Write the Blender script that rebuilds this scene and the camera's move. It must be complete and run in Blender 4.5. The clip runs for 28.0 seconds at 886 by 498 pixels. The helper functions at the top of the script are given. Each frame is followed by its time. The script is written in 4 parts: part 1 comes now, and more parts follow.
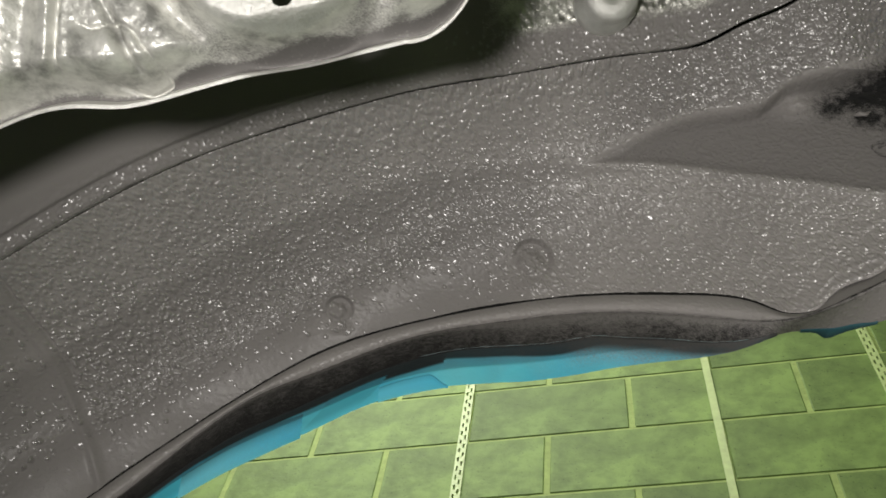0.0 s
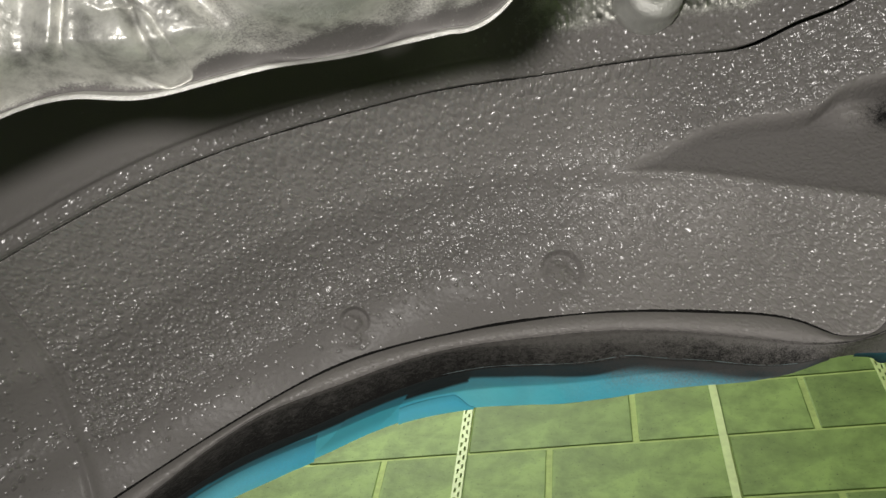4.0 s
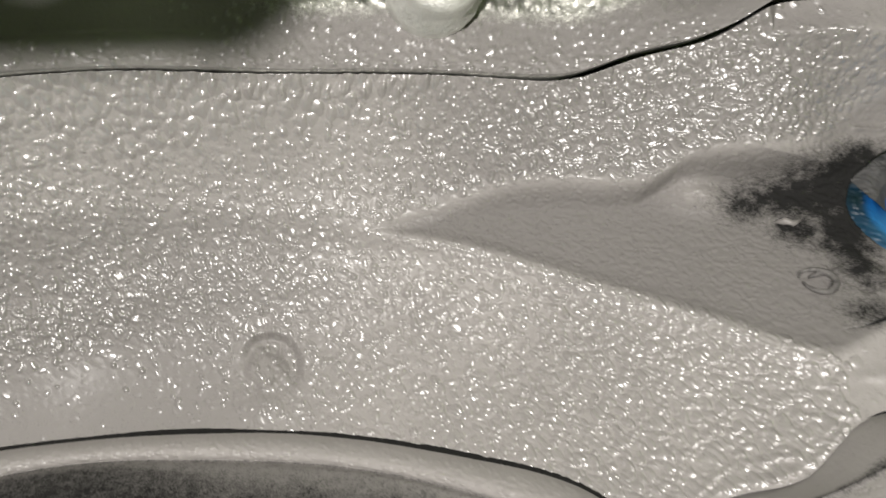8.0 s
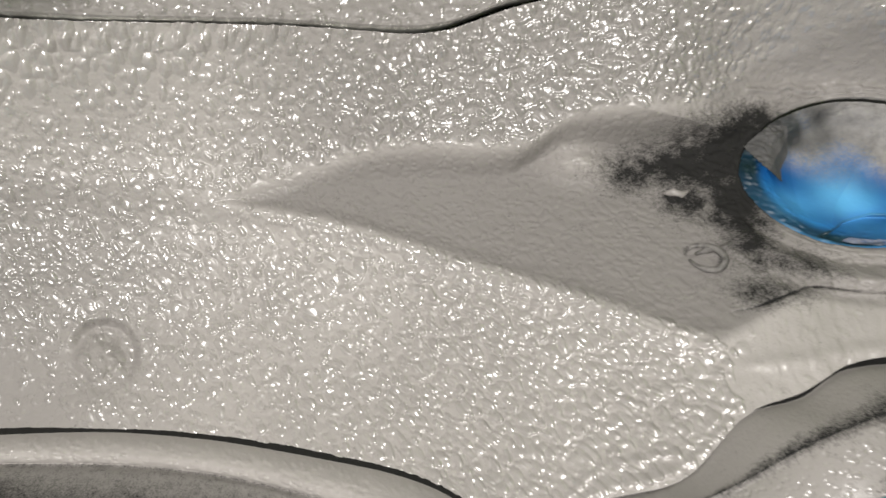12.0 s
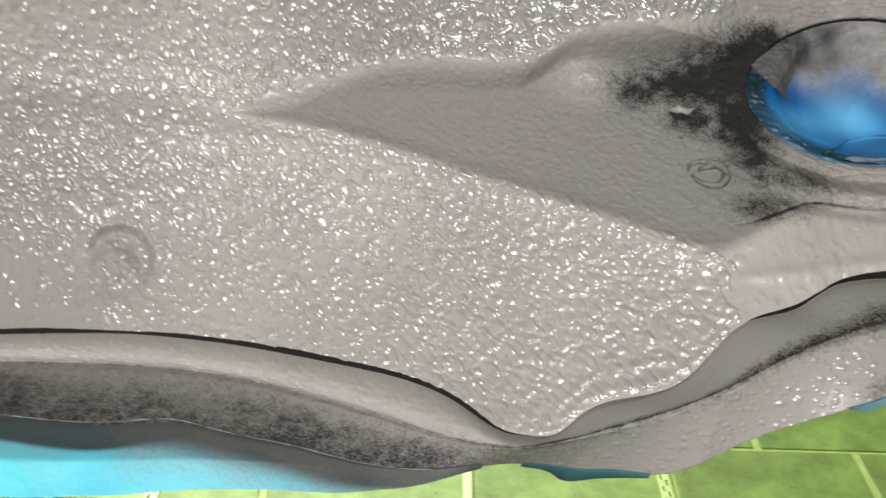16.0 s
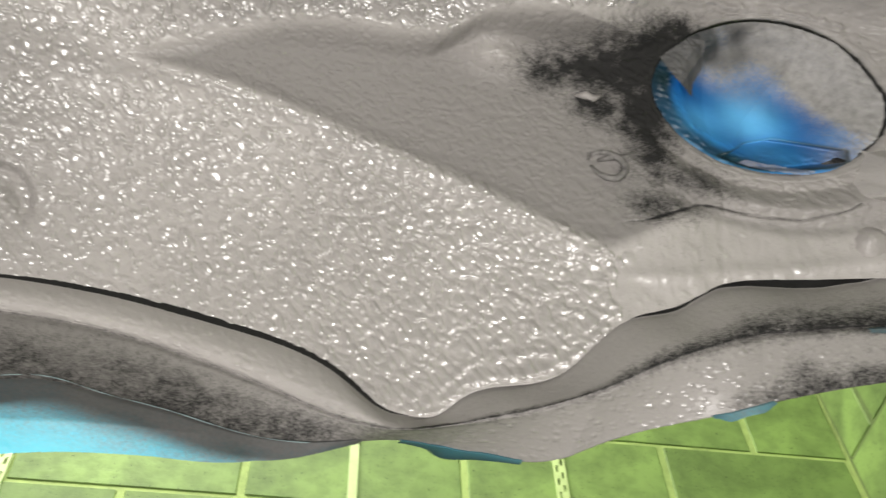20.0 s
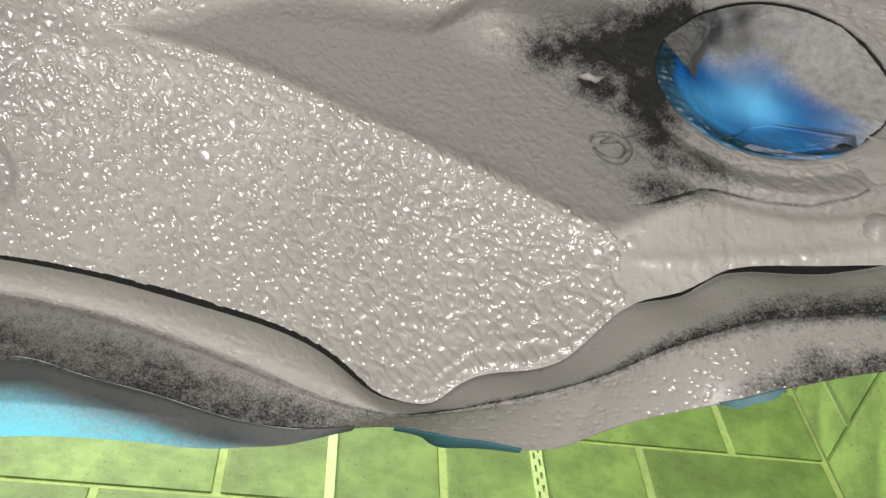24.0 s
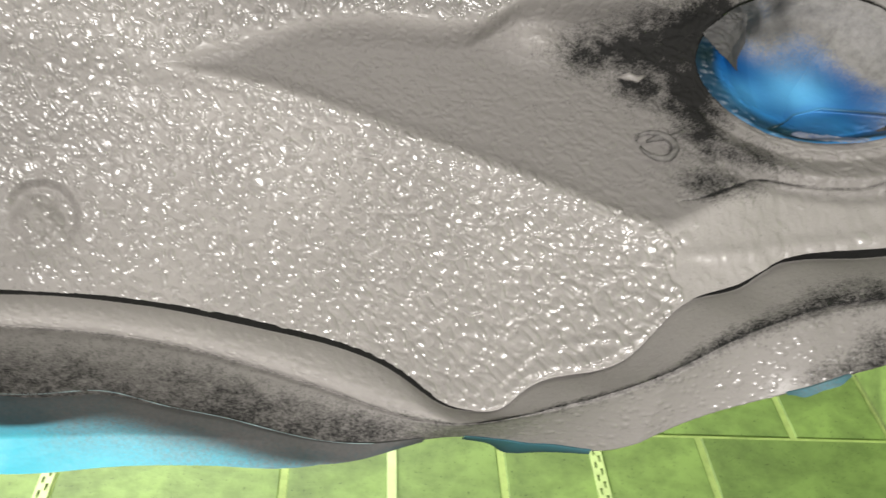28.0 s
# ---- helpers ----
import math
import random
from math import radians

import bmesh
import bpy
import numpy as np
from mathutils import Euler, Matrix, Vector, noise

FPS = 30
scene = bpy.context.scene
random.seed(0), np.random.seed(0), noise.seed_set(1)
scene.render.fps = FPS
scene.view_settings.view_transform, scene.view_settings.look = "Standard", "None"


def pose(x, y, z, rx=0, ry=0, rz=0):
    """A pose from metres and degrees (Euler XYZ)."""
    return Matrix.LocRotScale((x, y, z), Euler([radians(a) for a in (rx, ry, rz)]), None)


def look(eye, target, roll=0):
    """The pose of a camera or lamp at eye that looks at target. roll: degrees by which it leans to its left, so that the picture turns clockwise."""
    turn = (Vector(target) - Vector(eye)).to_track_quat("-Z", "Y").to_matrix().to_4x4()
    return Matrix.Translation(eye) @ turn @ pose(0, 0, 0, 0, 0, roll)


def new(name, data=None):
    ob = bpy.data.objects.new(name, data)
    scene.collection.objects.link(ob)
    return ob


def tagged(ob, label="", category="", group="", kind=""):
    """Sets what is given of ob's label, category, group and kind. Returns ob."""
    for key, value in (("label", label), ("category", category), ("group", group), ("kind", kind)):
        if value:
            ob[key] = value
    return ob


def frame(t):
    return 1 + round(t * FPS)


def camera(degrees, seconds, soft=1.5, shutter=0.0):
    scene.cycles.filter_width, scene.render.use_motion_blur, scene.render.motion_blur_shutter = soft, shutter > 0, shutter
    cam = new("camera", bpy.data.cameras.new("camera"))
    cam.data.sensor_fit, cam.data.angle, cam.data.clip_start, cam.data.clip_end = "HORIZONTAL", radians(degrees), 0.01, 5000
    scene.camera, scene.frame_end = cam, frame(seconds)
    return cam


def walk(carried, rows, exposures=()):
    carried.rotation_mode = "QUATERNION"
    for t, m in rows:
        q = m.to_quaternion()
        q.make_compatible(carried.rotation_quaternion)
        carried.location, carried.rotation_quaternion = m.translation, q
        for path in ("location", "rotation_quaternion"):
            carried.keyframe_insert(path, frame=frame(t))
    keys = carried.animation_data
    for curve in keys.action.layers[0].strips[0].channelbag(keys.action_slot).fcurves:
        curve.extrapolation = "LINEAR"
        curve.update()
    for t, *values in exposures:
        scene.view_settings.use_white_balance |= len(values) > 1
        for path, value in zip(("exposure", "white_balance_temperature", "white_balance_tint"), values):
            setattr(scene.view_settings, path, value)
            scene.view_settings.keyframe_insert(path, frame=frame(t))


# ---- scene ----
cam = camera(49.9, 28.0, soft=1.5, shutter=0.5)
METRES, EYE, TILT, LEAN, TURN = 0.6, 0.70, 61.29, -6.41, 11.76
ROWS = [
    (0.0, 0.0, 0.0, 0.0, 0.0, 0.0, -0.0),
    (0.5, -0.0102, 0.0033, 0.008, 0.68, 0.74, 0.27),
    (1.0, -0.0222, 0.0079, 0.0112, 0.62, 1.19, 0.42),
    (1.5, -0.0439, 0.0214, 0.0102, -0.3, 1.12, -0.09),
    (2.0, -0.0424, 0.045, 0.0079, -2.12, 0.99, -1.53),
    (2.5, -0.0147, 0.0638, 0.01, -2.9, 0.28, -1.54),
    (3.0, -0.0104, 0.0603, 0.0053, -2.15, 0.96, -1.31),
    (3.5, -0.0243, 0.0547, 0.0012, -0.4, 0.18, -0.95),
    (5.5, -0.0278, 0.0524, 0.0106, -1.39, 1.23, -2.2),
    (6.0, 0.0177, 0.0617, 0.0236, -7.02, 1.69, -4.37),
    (6.5, 0.067, 0.0717, 0.0385, -8.67, 2.18, -6.22),
    (7.0, 0.0822, 0.1197, 0.0317, -10.9, 0.21, -6.84),
    (7.5, 0.0887, 0.2341, 0.0278, -12.16, 1.64, -7.93),
    (8.0, 0.0846, 0.3034, 0.0422, -9.27, 3.1, -8.14),
    (8.5, 0.0919, 0.327, 0.0521, -8.36, 2.24, -7.14),
    (9.0, 0.101, 0.3326, 0.0516, -8.26, 2.43, -7.13),
    (9.5, 0.1153, 0.3164, 0.0466, -9.42, 2.0, -6.68),
    (10.0, 0.1297, 0.3169, 0.0474, -9.98, 1.61, -7.07),
    (10.5, 0.1356, 0.3279, 0.0494, -10.98, 2.05, -7.24),
    (11.0, 0.1396, 0.333, 0.0475, -11.86, 2.99, -7.3),
    (11.5, 0.1419, 0.336, 0.0455, -12.6, 3.03, -7.6),
    (12.0, 0.1385, 0.3519, 0.049, -12.64, 2.35, -7.9),
    (12.5, 0.1403, 0.4287, 0.0519, -13.46, 1.6, -8.4),
    (14.5, 0.1559, 0.4036, 0.0391, -12.92, 1.16, -6.11),
    (15.0, 0.1582, 0.3581, 0.0322, -11.23, 1.54, -6.78),
    (15.5, 0.1545, 0.3341, 0.0295, -9.89, 0.2, -7.17),
    (16.0, 0.1448, 0.3414, 0.034, -11.55, -1.18, -9.06),
    (16.5, 0.1453, 0.356, 0.0405, -16.63, -2.59, -12.27),
    (17.0, 0.1432, 0.3558, 0.0549, -18.59, -3.53, -14.69),
    (17.5, 0.1418, 0.3469, 0.0662, -18.12, -6.2, -15.44),
    (18.0, 0.1429, 0.353, 0.0626, -18.67, -7.26, -15.06),
    (18.5, 0.1308, 0.359, 0.0645, -17.07, -7.37, -12.8),
    (19.0, 0.1136, 0.3576, 0.0697, -13.17, -6.25, -9.18),
    (19.5, 0.1287, 0.3529, 0.0694, -14.92, -6.37, -11.57),
    (20.0, 0.1454, 0.347, 0.0701, -16.92, -6.16, -13.76),
    (20.5, 0.161, 0.3476, 0.0737, -20.83, -5.44, -16.09),
    (21.0, 0.1647, 0.3516, 0.0726, -21.76, -4.78, -16.42),
    (21.5, 0.1616, 0.3548, 0.068, -21.37, -5.13, -15.95),
    (22.0, 0.1556, 0.3574, 0.064, -20.62, -5.32, -15.54),
    (22.5, 0.1492, 0.3616, 0.0581, -19.74, -5.64, -15.36),
    (24.5, 0.1421, 0.3605, 0.0576, -18.19, -5.68, -14.3),
    (25.0, 0.143, 0.3614, 0.0568, -18.36, -5.66, -14.04),
    (25.5, 0.14, 0.3653, 0.0549, -18.34, -5.83, -13.75),
    (26.0, 0.1372, 0.362, 0.0601, -18.09, -5.68, -13.37),
    (26.5, 0.1411, 0.362, 0.058, -18.5, -5.85, -13.44),
    (27.0, 0.1424, 0.3621, 0.0601, -18.61, -5.54, -13.32),
    (27.5, 0.1408, 0.3594, 0.0601, -18.12, -5.59, -12.99),
    (28.0, 0.1335, 0.3565, 0.0604, -16.19, -5.98, -10.31),
]
walk(cam, [(t, pose(0, 0, EYE, TILT, LEAN, TURN) @ pose(METRES * x, METRES * y, METRES * z, 90 + pitch, roll, yaw)) for t, x, y, z, yaw, pitch, roll in ROWS],
     exposures=[(0.0, -1.06), (0.5, -1.17), (6.0, -1.15), (6.5, -1.05), (7.0, -0.25), (7.5, 0.03), (8.0, 0.12), (9.0, 0.3), (12.5, 0.31), (14.5, 0.29), (18.0, 0.18), (20.0, 0.24), (21.0, 0.44), (22.0, 0.34), (24.5, 0.22), (28.0, 0.27)])

# The car's own frame: x along the arch, y into the arch, z towards the car's middle; one unit is METRES.
CAR = pose(0, 0, EYE, TILT, LEAN, TURN)
CAR_NP = np.array(CAR)


def place(pts):
    """Points of the car's frame as world points."""
    p = np.asarray(pts, float) * METRES
    return p @ CAR_NP[:3, :3].T + CAR_NP[:3, 3]


# ---- world and light ----
world = bpy.data.worlds.new("garage_air")
scene.world = world
world.use_nodes = True
world.node_tree.nodes["Background"].inputs[0].default_value = (0.75, 0.8, 0.85, 1)
world.node_tree.nodes["Background"].inputs[1].default_value = 0.05


def area_light(name, eye, target, sx, sy, watts, colour):
    data = bpy.data.lights.new(name, "AREA")
    data.shape, data.size, data.size_y, data.energy, data.color = "RECTANGLE", sx, sy, watts, colour
    ob = new(name, data)
    ob.matrix_world = look(eye, target)
    return ob


# fixed spot in place of the torch carried along; ceiling lights are added
LAMP_AT = Vector(place([(-0.11, -0.14, 0.03)])[0])
beam = bpy.data.lights.new("fixed_torch", "SPOT")
beam.energy, beam.color, beam.shadow_soft_size, beam.spot_size, beam.spot_blend = 18.6, (1.0, 0.953, 0.912), 0.018, radians(100), 1.0
lamp = new("fixed_torch", beam)
lamp.matrix_world = look(LAMP_AT, Vector(place([(0.18, 0.80, -0.06)])[0]))
# unseen lights added overhead to brighten the block wall and fill the room
area_light("added_room_light", (-0.6, 0.35, 2.9), (-0.5, 0.75, 0), 1.3, 0.12, 63, (1.0, 0.98, 0.94))
area_light("added_room_light", (-0.4, -1.6, 2.9), (-0.4, -1.5, 0), 1.5, 0.12, 25, (1.0, 0.98, 0.94))


# ---- materials ----
def material(name):
    m = bpy.data.materials.new(name)
    m.use_nodes = True
    return m, m.node_tree.nodes, m.node_tree.links, m.node_tree.nodes["Principled BSDF"]


def node(ns, kind, **values):
    n = ns.new(kind)
    for key, value in values.items():
        if key in n.inputs:
            n.inputs[key].default_value = value
    return n


def noise_tex(ns, ls, scale, detail=4.0, rough=0.55, coords="Object"):
    tc = ns.new("ShaderNodeTexCoord")
    t = ns.new("ShaderNodeTexNoise")
    t.inputs["Scale"].default_value, t.inputs["Detail"].default_value, t.inputs["Roughness"].default_value = scale, detail, rough
    ls.new(tc.outputs[coords], t.inputs["Vector"])
    return t.outputs["Fac"]


def ramp(ns, ls, fac, stops):
    r = ns.new("ShaderNodeValToRGB")
    while len(r.color_ramp.elements) < len(stops):
        r.color_ramp.elements.new(0.5)
    for e, (p, c) in zip(r.color_ramp.elements, stops):
        e.position, e.color = p, (*c, 1) if len(c) == 3 else c
    ls.new(fac, r.inputs[0])
    return r.outputs[0]


def maths(ns, ls, op, a, b=0.0, c=0.0, clamp=False):
    n = ns.new("ShaderNodeMath")
    n.operation, n.use_clamp = op, clamp
    for i, v in enumerate((a, b, c)):
        if isinstance(v, (int, float)):
            n.inputs[i].default_value = v
        else:
            ls.new(v, n.inputs[i])
    return n.outputs[0]


def mixed(ns, ls, fac, a, b):
    n = ns.new("ShaderNodeMix")
    n.data_type = "RGBA"
    if isinstance(fac, float):
        n.inputs[0].default_value = fac
    else:
        ls.new(fac, n.inputs[0])
    for i, v in ((6, a), (7, b)):
        if isinstance(v, tuple):
            n.inputs[i].default_value = (*v, 1)
        else:
            ls.new(v, n.inputs[i])
    return n.outputs[2]


def bumped(ns, ls, bsdf, height, strength, distance):
    b = ns.new("ShaderNodeBump")
    b.inputs["Strength"].default_value, b.inputs["Distance"].default_value = strength, distance
    ls.new(height, b.inputs["Height"])
    ls.new(b.outputs[0], bsdf.inputs["Normal"])
    return b


def coat_material(name, under, under_rough, under_metal=0.0, speckle=1500.0, grey=(0.30, 0.285, 0.272)):
    """Grey stone-chip coating over another surface; the mesh's 'coat' value says how much of it covers."""
    m, ns, ls, b = material(name)
    at = ns.new("ShaderNodeAttribute")
    at.attribute_name = "coat"
    fine, mid = noise_tex(ns, ls, speckle, 3, 0.7), noise_tex(ns, ls, speckle * 0.22, 4, 0.6)
    both = maths(ns, ls, "ADD", maths(ns, ls, "MULTIPLY", fine, 0.65), maths(ns, ls, "MULTIPLY", mid, 0.35))
    # coat 1 covers all, 0 nothing; between them it lies in specks
    soft = maths(ns, ls, "MULTIPLY_ADD", both, 3.2, -1.6)
    level = maths(ns, ls, "MULTIPLY_ADD", at.outputs["Fac"], 1.55, -0.32)
    cover = maths(ns, ls, "ADD", level, maths(ns, ls, "MULTIPLY", soft, 1.0), clamp=True)
    tone = ramp(ns, ls, noise_tex(ns, ls, 26, 5), [(0.3, tuple(c * 0.93 for c in grey)), (0.7, tuple(c * 1.06 for c in grey))])
    # duller, darker tone: dry coat and painted shade in one mask
    baked = ns.new("ShaderNodeAttribute")
    baked.attribute_name = "baked_tone"
    tone = mixed(ns, ls, baked.outputs["Fac"], tone, tuple(c * 0.60 for c in grey))
    if under_metal:
        under = ramp(ns, ls, noise_tex(ns, ls, 75, 6, 0.65), [(0.34, tuple(c * 0.42 for c in under)), (0.5, under), (0.66, tuple(min(0.9, c * 1.3) for c in under))])
    ls.new(mixed(ns, ls, cover, under, tone), b.inputs["Base Color"])
    b.inputs["Specular IOR Level"].default_value = 0.25
    b.inputs["Coat Roughness"].default_value, b.inputs["Coat IOR"].default_value = 0.285, 2.1
    # drops of wet coating shine, the dry bed between them hardly
    wet = ns.new("ShaderNodeAttribute")
    wet.attribute_name = "wet"
    bed = maths(ns, ls, "MULTIPLY", maths(ns, ls, "SUBTRACT", cover, baked.outputs["Fac"], clamp=True), 0.10)
    ls.new(maths(ns, ls, "MAXIMUM", bed, maths(ns, ls, "MULTIPLY", wet.outputs["Fac"], cover)), b.inputs["Coat Weight"])
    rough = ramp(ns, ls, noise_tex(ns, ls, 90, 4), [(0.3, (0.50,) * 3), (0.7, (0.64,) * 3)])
    rough = mixed(ns, ls, baked.outputs["Fac"], rough, (0.74,) * 3)
    ls.new(mixed(ns, ls, cover, (under_rough,) * 3, rough), b.inputs["Roughness"])
    if under_metal:
        ls.new(maths(ns, ls, "MULTIPLY", maths(ns, ls, "SUBTRACT", 1.0, cover), under_metal), b.inputs["Metallic"])
    h = maths(ns, ls, "ADD", maths(ns, ls, "MULTIPLY", noise_tex(ns, ls, 900, 3, 0.6), 0.5), maths(ns, ls, "MULTIPLY", cover, 0.3))
    bumped(ns, ls, b, h, 0.6, 0.0006)
    return m


def plain(name, colour, rough, metal=0.0, vary=0.12, scale=40, bump=0.0, per_object=False, specks=0.0):
    m, ns, ls, b = material(name)
    col = ramp(ns, ls, noise_tex(ns, ls, scale, 5), [(0.3, tuple(c * (1 - vary) for c in colour)), (0.7, tuple(min(1, c * (1 + vary)) for c in colour))])
    if specks:
        dots = ramp(ns, ls, noise_tex(ns, ls, 210, 3, 0.6), [(0.30, (0.25, 0.25, 0.22)), (0.37, (1, 1, 1))])
        blots = ramp(ns, ls, noise_tex(ns, ls, 14, 6, 0.7), [(0.33, (0.62, 0.64, 0.6)), (0.6, (1.12, 1.12, 1.1))])
        for layer in (dots, blots):
            mul = ns.new("ShaderNodeMix")
            mul.data_type, mul.blend_type = "RGBA", "MULTIPLY"
            mul.inputs[0].default_value = specks
            ls.new(col, mul.inputs[6])
            ls.new(layer, mul.inputs[7])
            col = mul.outputs[2]
    if per_object:
        info = ns.new("ShaderNodeObjectInfo")
        tint = ramp(ns, ls, info.outputs["Random"], [(0.0, (0.82, 0.84, 0.8)), (1.0, (1.08, 1.08, 1.05))])
        mul = ns.new("ShaderNodeMix")
        mul.data_type, mul.blend_type = "RGBA", "MULTIPLY"
        mul.inputs[0].default_value = 1.0
        ls.new(col, mul.inputs[6])
        ls.new(tint, mul.inputs[7])
        col = mul.outputs[2]
    ls.new(col, b.inputs["Base Color"])
    b.inputs["Roughness"].default_value, b.inputs["Metallic"].default_value = rough, metal
    if bump:
        bumped(ns, ls, b, noise_tex(ns, ls, scale * 6, 5, 0.6), 0.6, bump)
    return m


COAT = coat_material("grey_stone_chip_coating", (0.012, 0.012, 0.0115), 0.85)
COAT_PLAIN = plain("grey_coating_lumps", (0.26, 0.245, 0.235), 0.3, vary=0.07, scale=120, bump=0.0008)
COAT_SILVER = coat_material("coating_over_silver_paint", (0.60, 0.60, 0.55), 0.36, 0.85, 1100.0)
# overspray grey set darker than the coating to offset the near lamp
COAT_COVER = coat_material("dimmed_overspray_over_silver", (0.58, 0.58, 0.54), 0.38, 0.4, 1300.0, (0.18, 0.172, 0.165))


def silver_material():
    m, ns, ls, b = material("silver_sprayed_metal")
    n = noise_tex(ns, ls, 60, 6, 0.6)
    ls.new(ramp(ns, ls, n, [(0.3, (0.46, 0.46, 0.43)), (0.7, (0.72, 0.72, 0.68))]), b.inputs["Base Color"])
    b.inputs["Metallic"].default_value = 0.4
    ls.new(ramp(ns, ls, noise_tex(ns, ls, 300, 3), [(0.3, (0.30,) * 3), (0.7, (0.52,) * 3)]), b.inputs["Roughness"])
    h = maths(ns, ls, "ADD", noise_tex(ns, ls, 900, 4, 0.65), maths(ns, ls, "MULTIPLY", noise_tex(ns, ls, 160, 3), 0.7))
    bumped(ns, ls, b, h, 0.6, 0.0008)
    return m


SILVER = silver_material()


def film_material(name, deep, light, scale, dust_scale):
    """Thin blue masking film; the mesh's 'coat' value says how much grey overspray lies on it."""
    m, ns, ls, b = material(name)
    at = ns.new("ShaderNodeAttribute")
    at.attribute_name = "coat"
    fine, mid = noise_tex(ns, ls, 1300, 3, 0.75), noise_tex(ns, ls, 420, 4)
    both = maths(ns, ls, "ADD", maths(ns, ls, "MULTIPLY", fine, 0.8), maths(ns, ls, "MULTIPLY", mid, 0.2))
    spread = maths(ns, ls, "MULTIPLY_ADD", both, 1.4, -0.7)
    cover = maths(ns, ls, "ADD", maths(ns, ls, "MULTIPLY", spread, maths(ns, ls, "MULTIPLY", at.outputs["Fac"], 2.0, clamp=True)), at.outputs["Fac"], clamp=True)
    blue = ramp(ns, ls, noise_tex(ns, ls, scale, 2, 0.4), [(0.4, deep), (0.62, light)])
    # dark where it sticks to the flange, and where fold shade is painted in
    film_dark = ns.new("ShaderNodeAttribute")
    film_dark.attribute_name = "film_dark"
    blue = mixed(ns, ls, film_dark.outputs["Fac"], blue, (0.008, 0.028, 0.034))
    # pale blue painted in for light that shines through the film
    baked = ns.new("ShaderNodeAttribute")
    baked.attribute_name = "baked_tone"
    blue = mixed(ns, ls, baked.outputs["Fac"], blue, (0.14, 0.52, 0.98))
    dust = ramp(ns, ls, noise_tex(ns, ls, dust_scale, 7, 0.7), [(0.30, (0.15, 0.147, 0.144)), (0.5, (0.22, 0.215, 0.21)), (0.70, (0.27, 0.265, 0.26))])
    dust = mixed(ns, ls, maths(ns, ls, "MULTIPLY", film_dark.outputs["Fac"], 0.85, clamp=True), dust, (0.03, 0.03, 0.03))
    col = mixed(ns, ls, cover, blue, dust)
    ls.new(col, b.inputs["Base Color"])
    ls.new(mixed(ns, ls, cover, (0.46,) * 3, (0.75,) * 3), b.inputs["Roughness"])
    tr = ns.new("ShaderNodeBsdfTranslucent")
    ls.new(col, tr.inputs["Color"])
    mx = ns.new("ShaderNodeMixShader")
    ls.new(maths(ns, ls, "MULTIPLY_ADD", cover, -0.4, 0.4, clamp=True), mx.inputs[0])
    ls.new(b.outputs[0], mx.inputs[1])
    ls.new(tr.outputs[0], mx.inputs[2])
    out = next(n for n in ns if n.type == "OUTPUT_MATERIAL")
    ls.new(mx.outputs[0], out.inputs["Surface"])
    bumped(ns, ls, b, noise_tex(ns, ls, 70, 4), 0.4, 0.003)
    return m


FILM_ARCH = film_material("cyan_masking_film", (0.10, 0.68, 0.94), (0.20, 0.82, 1.0), 14, 900)
FILM_HOLE = film_material("blue_masking_film", (0.006, 0.11, 0.40), (0.03, 0.30, 0.78), 26, 330)


BLOCK = plain("green_painted_block", (0.19, 0.285, 0.075), 0.7, vary=0.2, scale=9, bump=0.002, per_object=True, specks=1.0)
JOINT = plain("light_green_joint", (0.37, 0.48, 0.15), 0.8, scale=60, bump=0.001, specks=0.7)
# darker copy of the joint colour that paints shade on the side wall
JOINT_SHADED = plain("shaded_green_joint", (0.13, 0.18, 0.055), 0.85, scale=60, bump=0.001, specks=0.7)
STRIP = plain("pale_green_painted_steel", (0.52, 0.64, 0.27), 0.5, scale=50)
STRIP_EDGE = plain("pale_film_edge", (0.17, 0.23, 0.24), 0.55, scale=300, vary=0.5)
SCRAP = plain("dull_paint_scrap", (0.12, 0.115, 0.11), 0.5, scale=500, vary=0.6, bump=0.0006)
# black in place of shade, for the gap backing and the flange slots
GAP_BLACK = plain("black_for_gap_shade", (0.02, 0.02, 0.02), 0.8, scale=30)
# unseen floor's colour, lowered so less light bounces up into the arch
CONCRETE = plain("low_bounce_concrete", (0.15, 0.15, 0.143), 0.85, scale=5, bump=0.002)
WHITEWASH = plain("whitewashed_plaster", (0.62, 0.64, 0.60), 0.9, scale=4, bump=0.002)


# ---- mesh helpers ----
def thing(name, at, label, category, group="", kind=""):
    ob = new(name)
    ob.location = at
    ob.empty_display_size = 0.02
    return tagged(ob, label, category, group, kind)


def put(ob, parent):
    ob.parent = parent
    if parent is not None:
        ob.matrix_parent_inverse = parent.matrix_basis.inverted()
    return ob


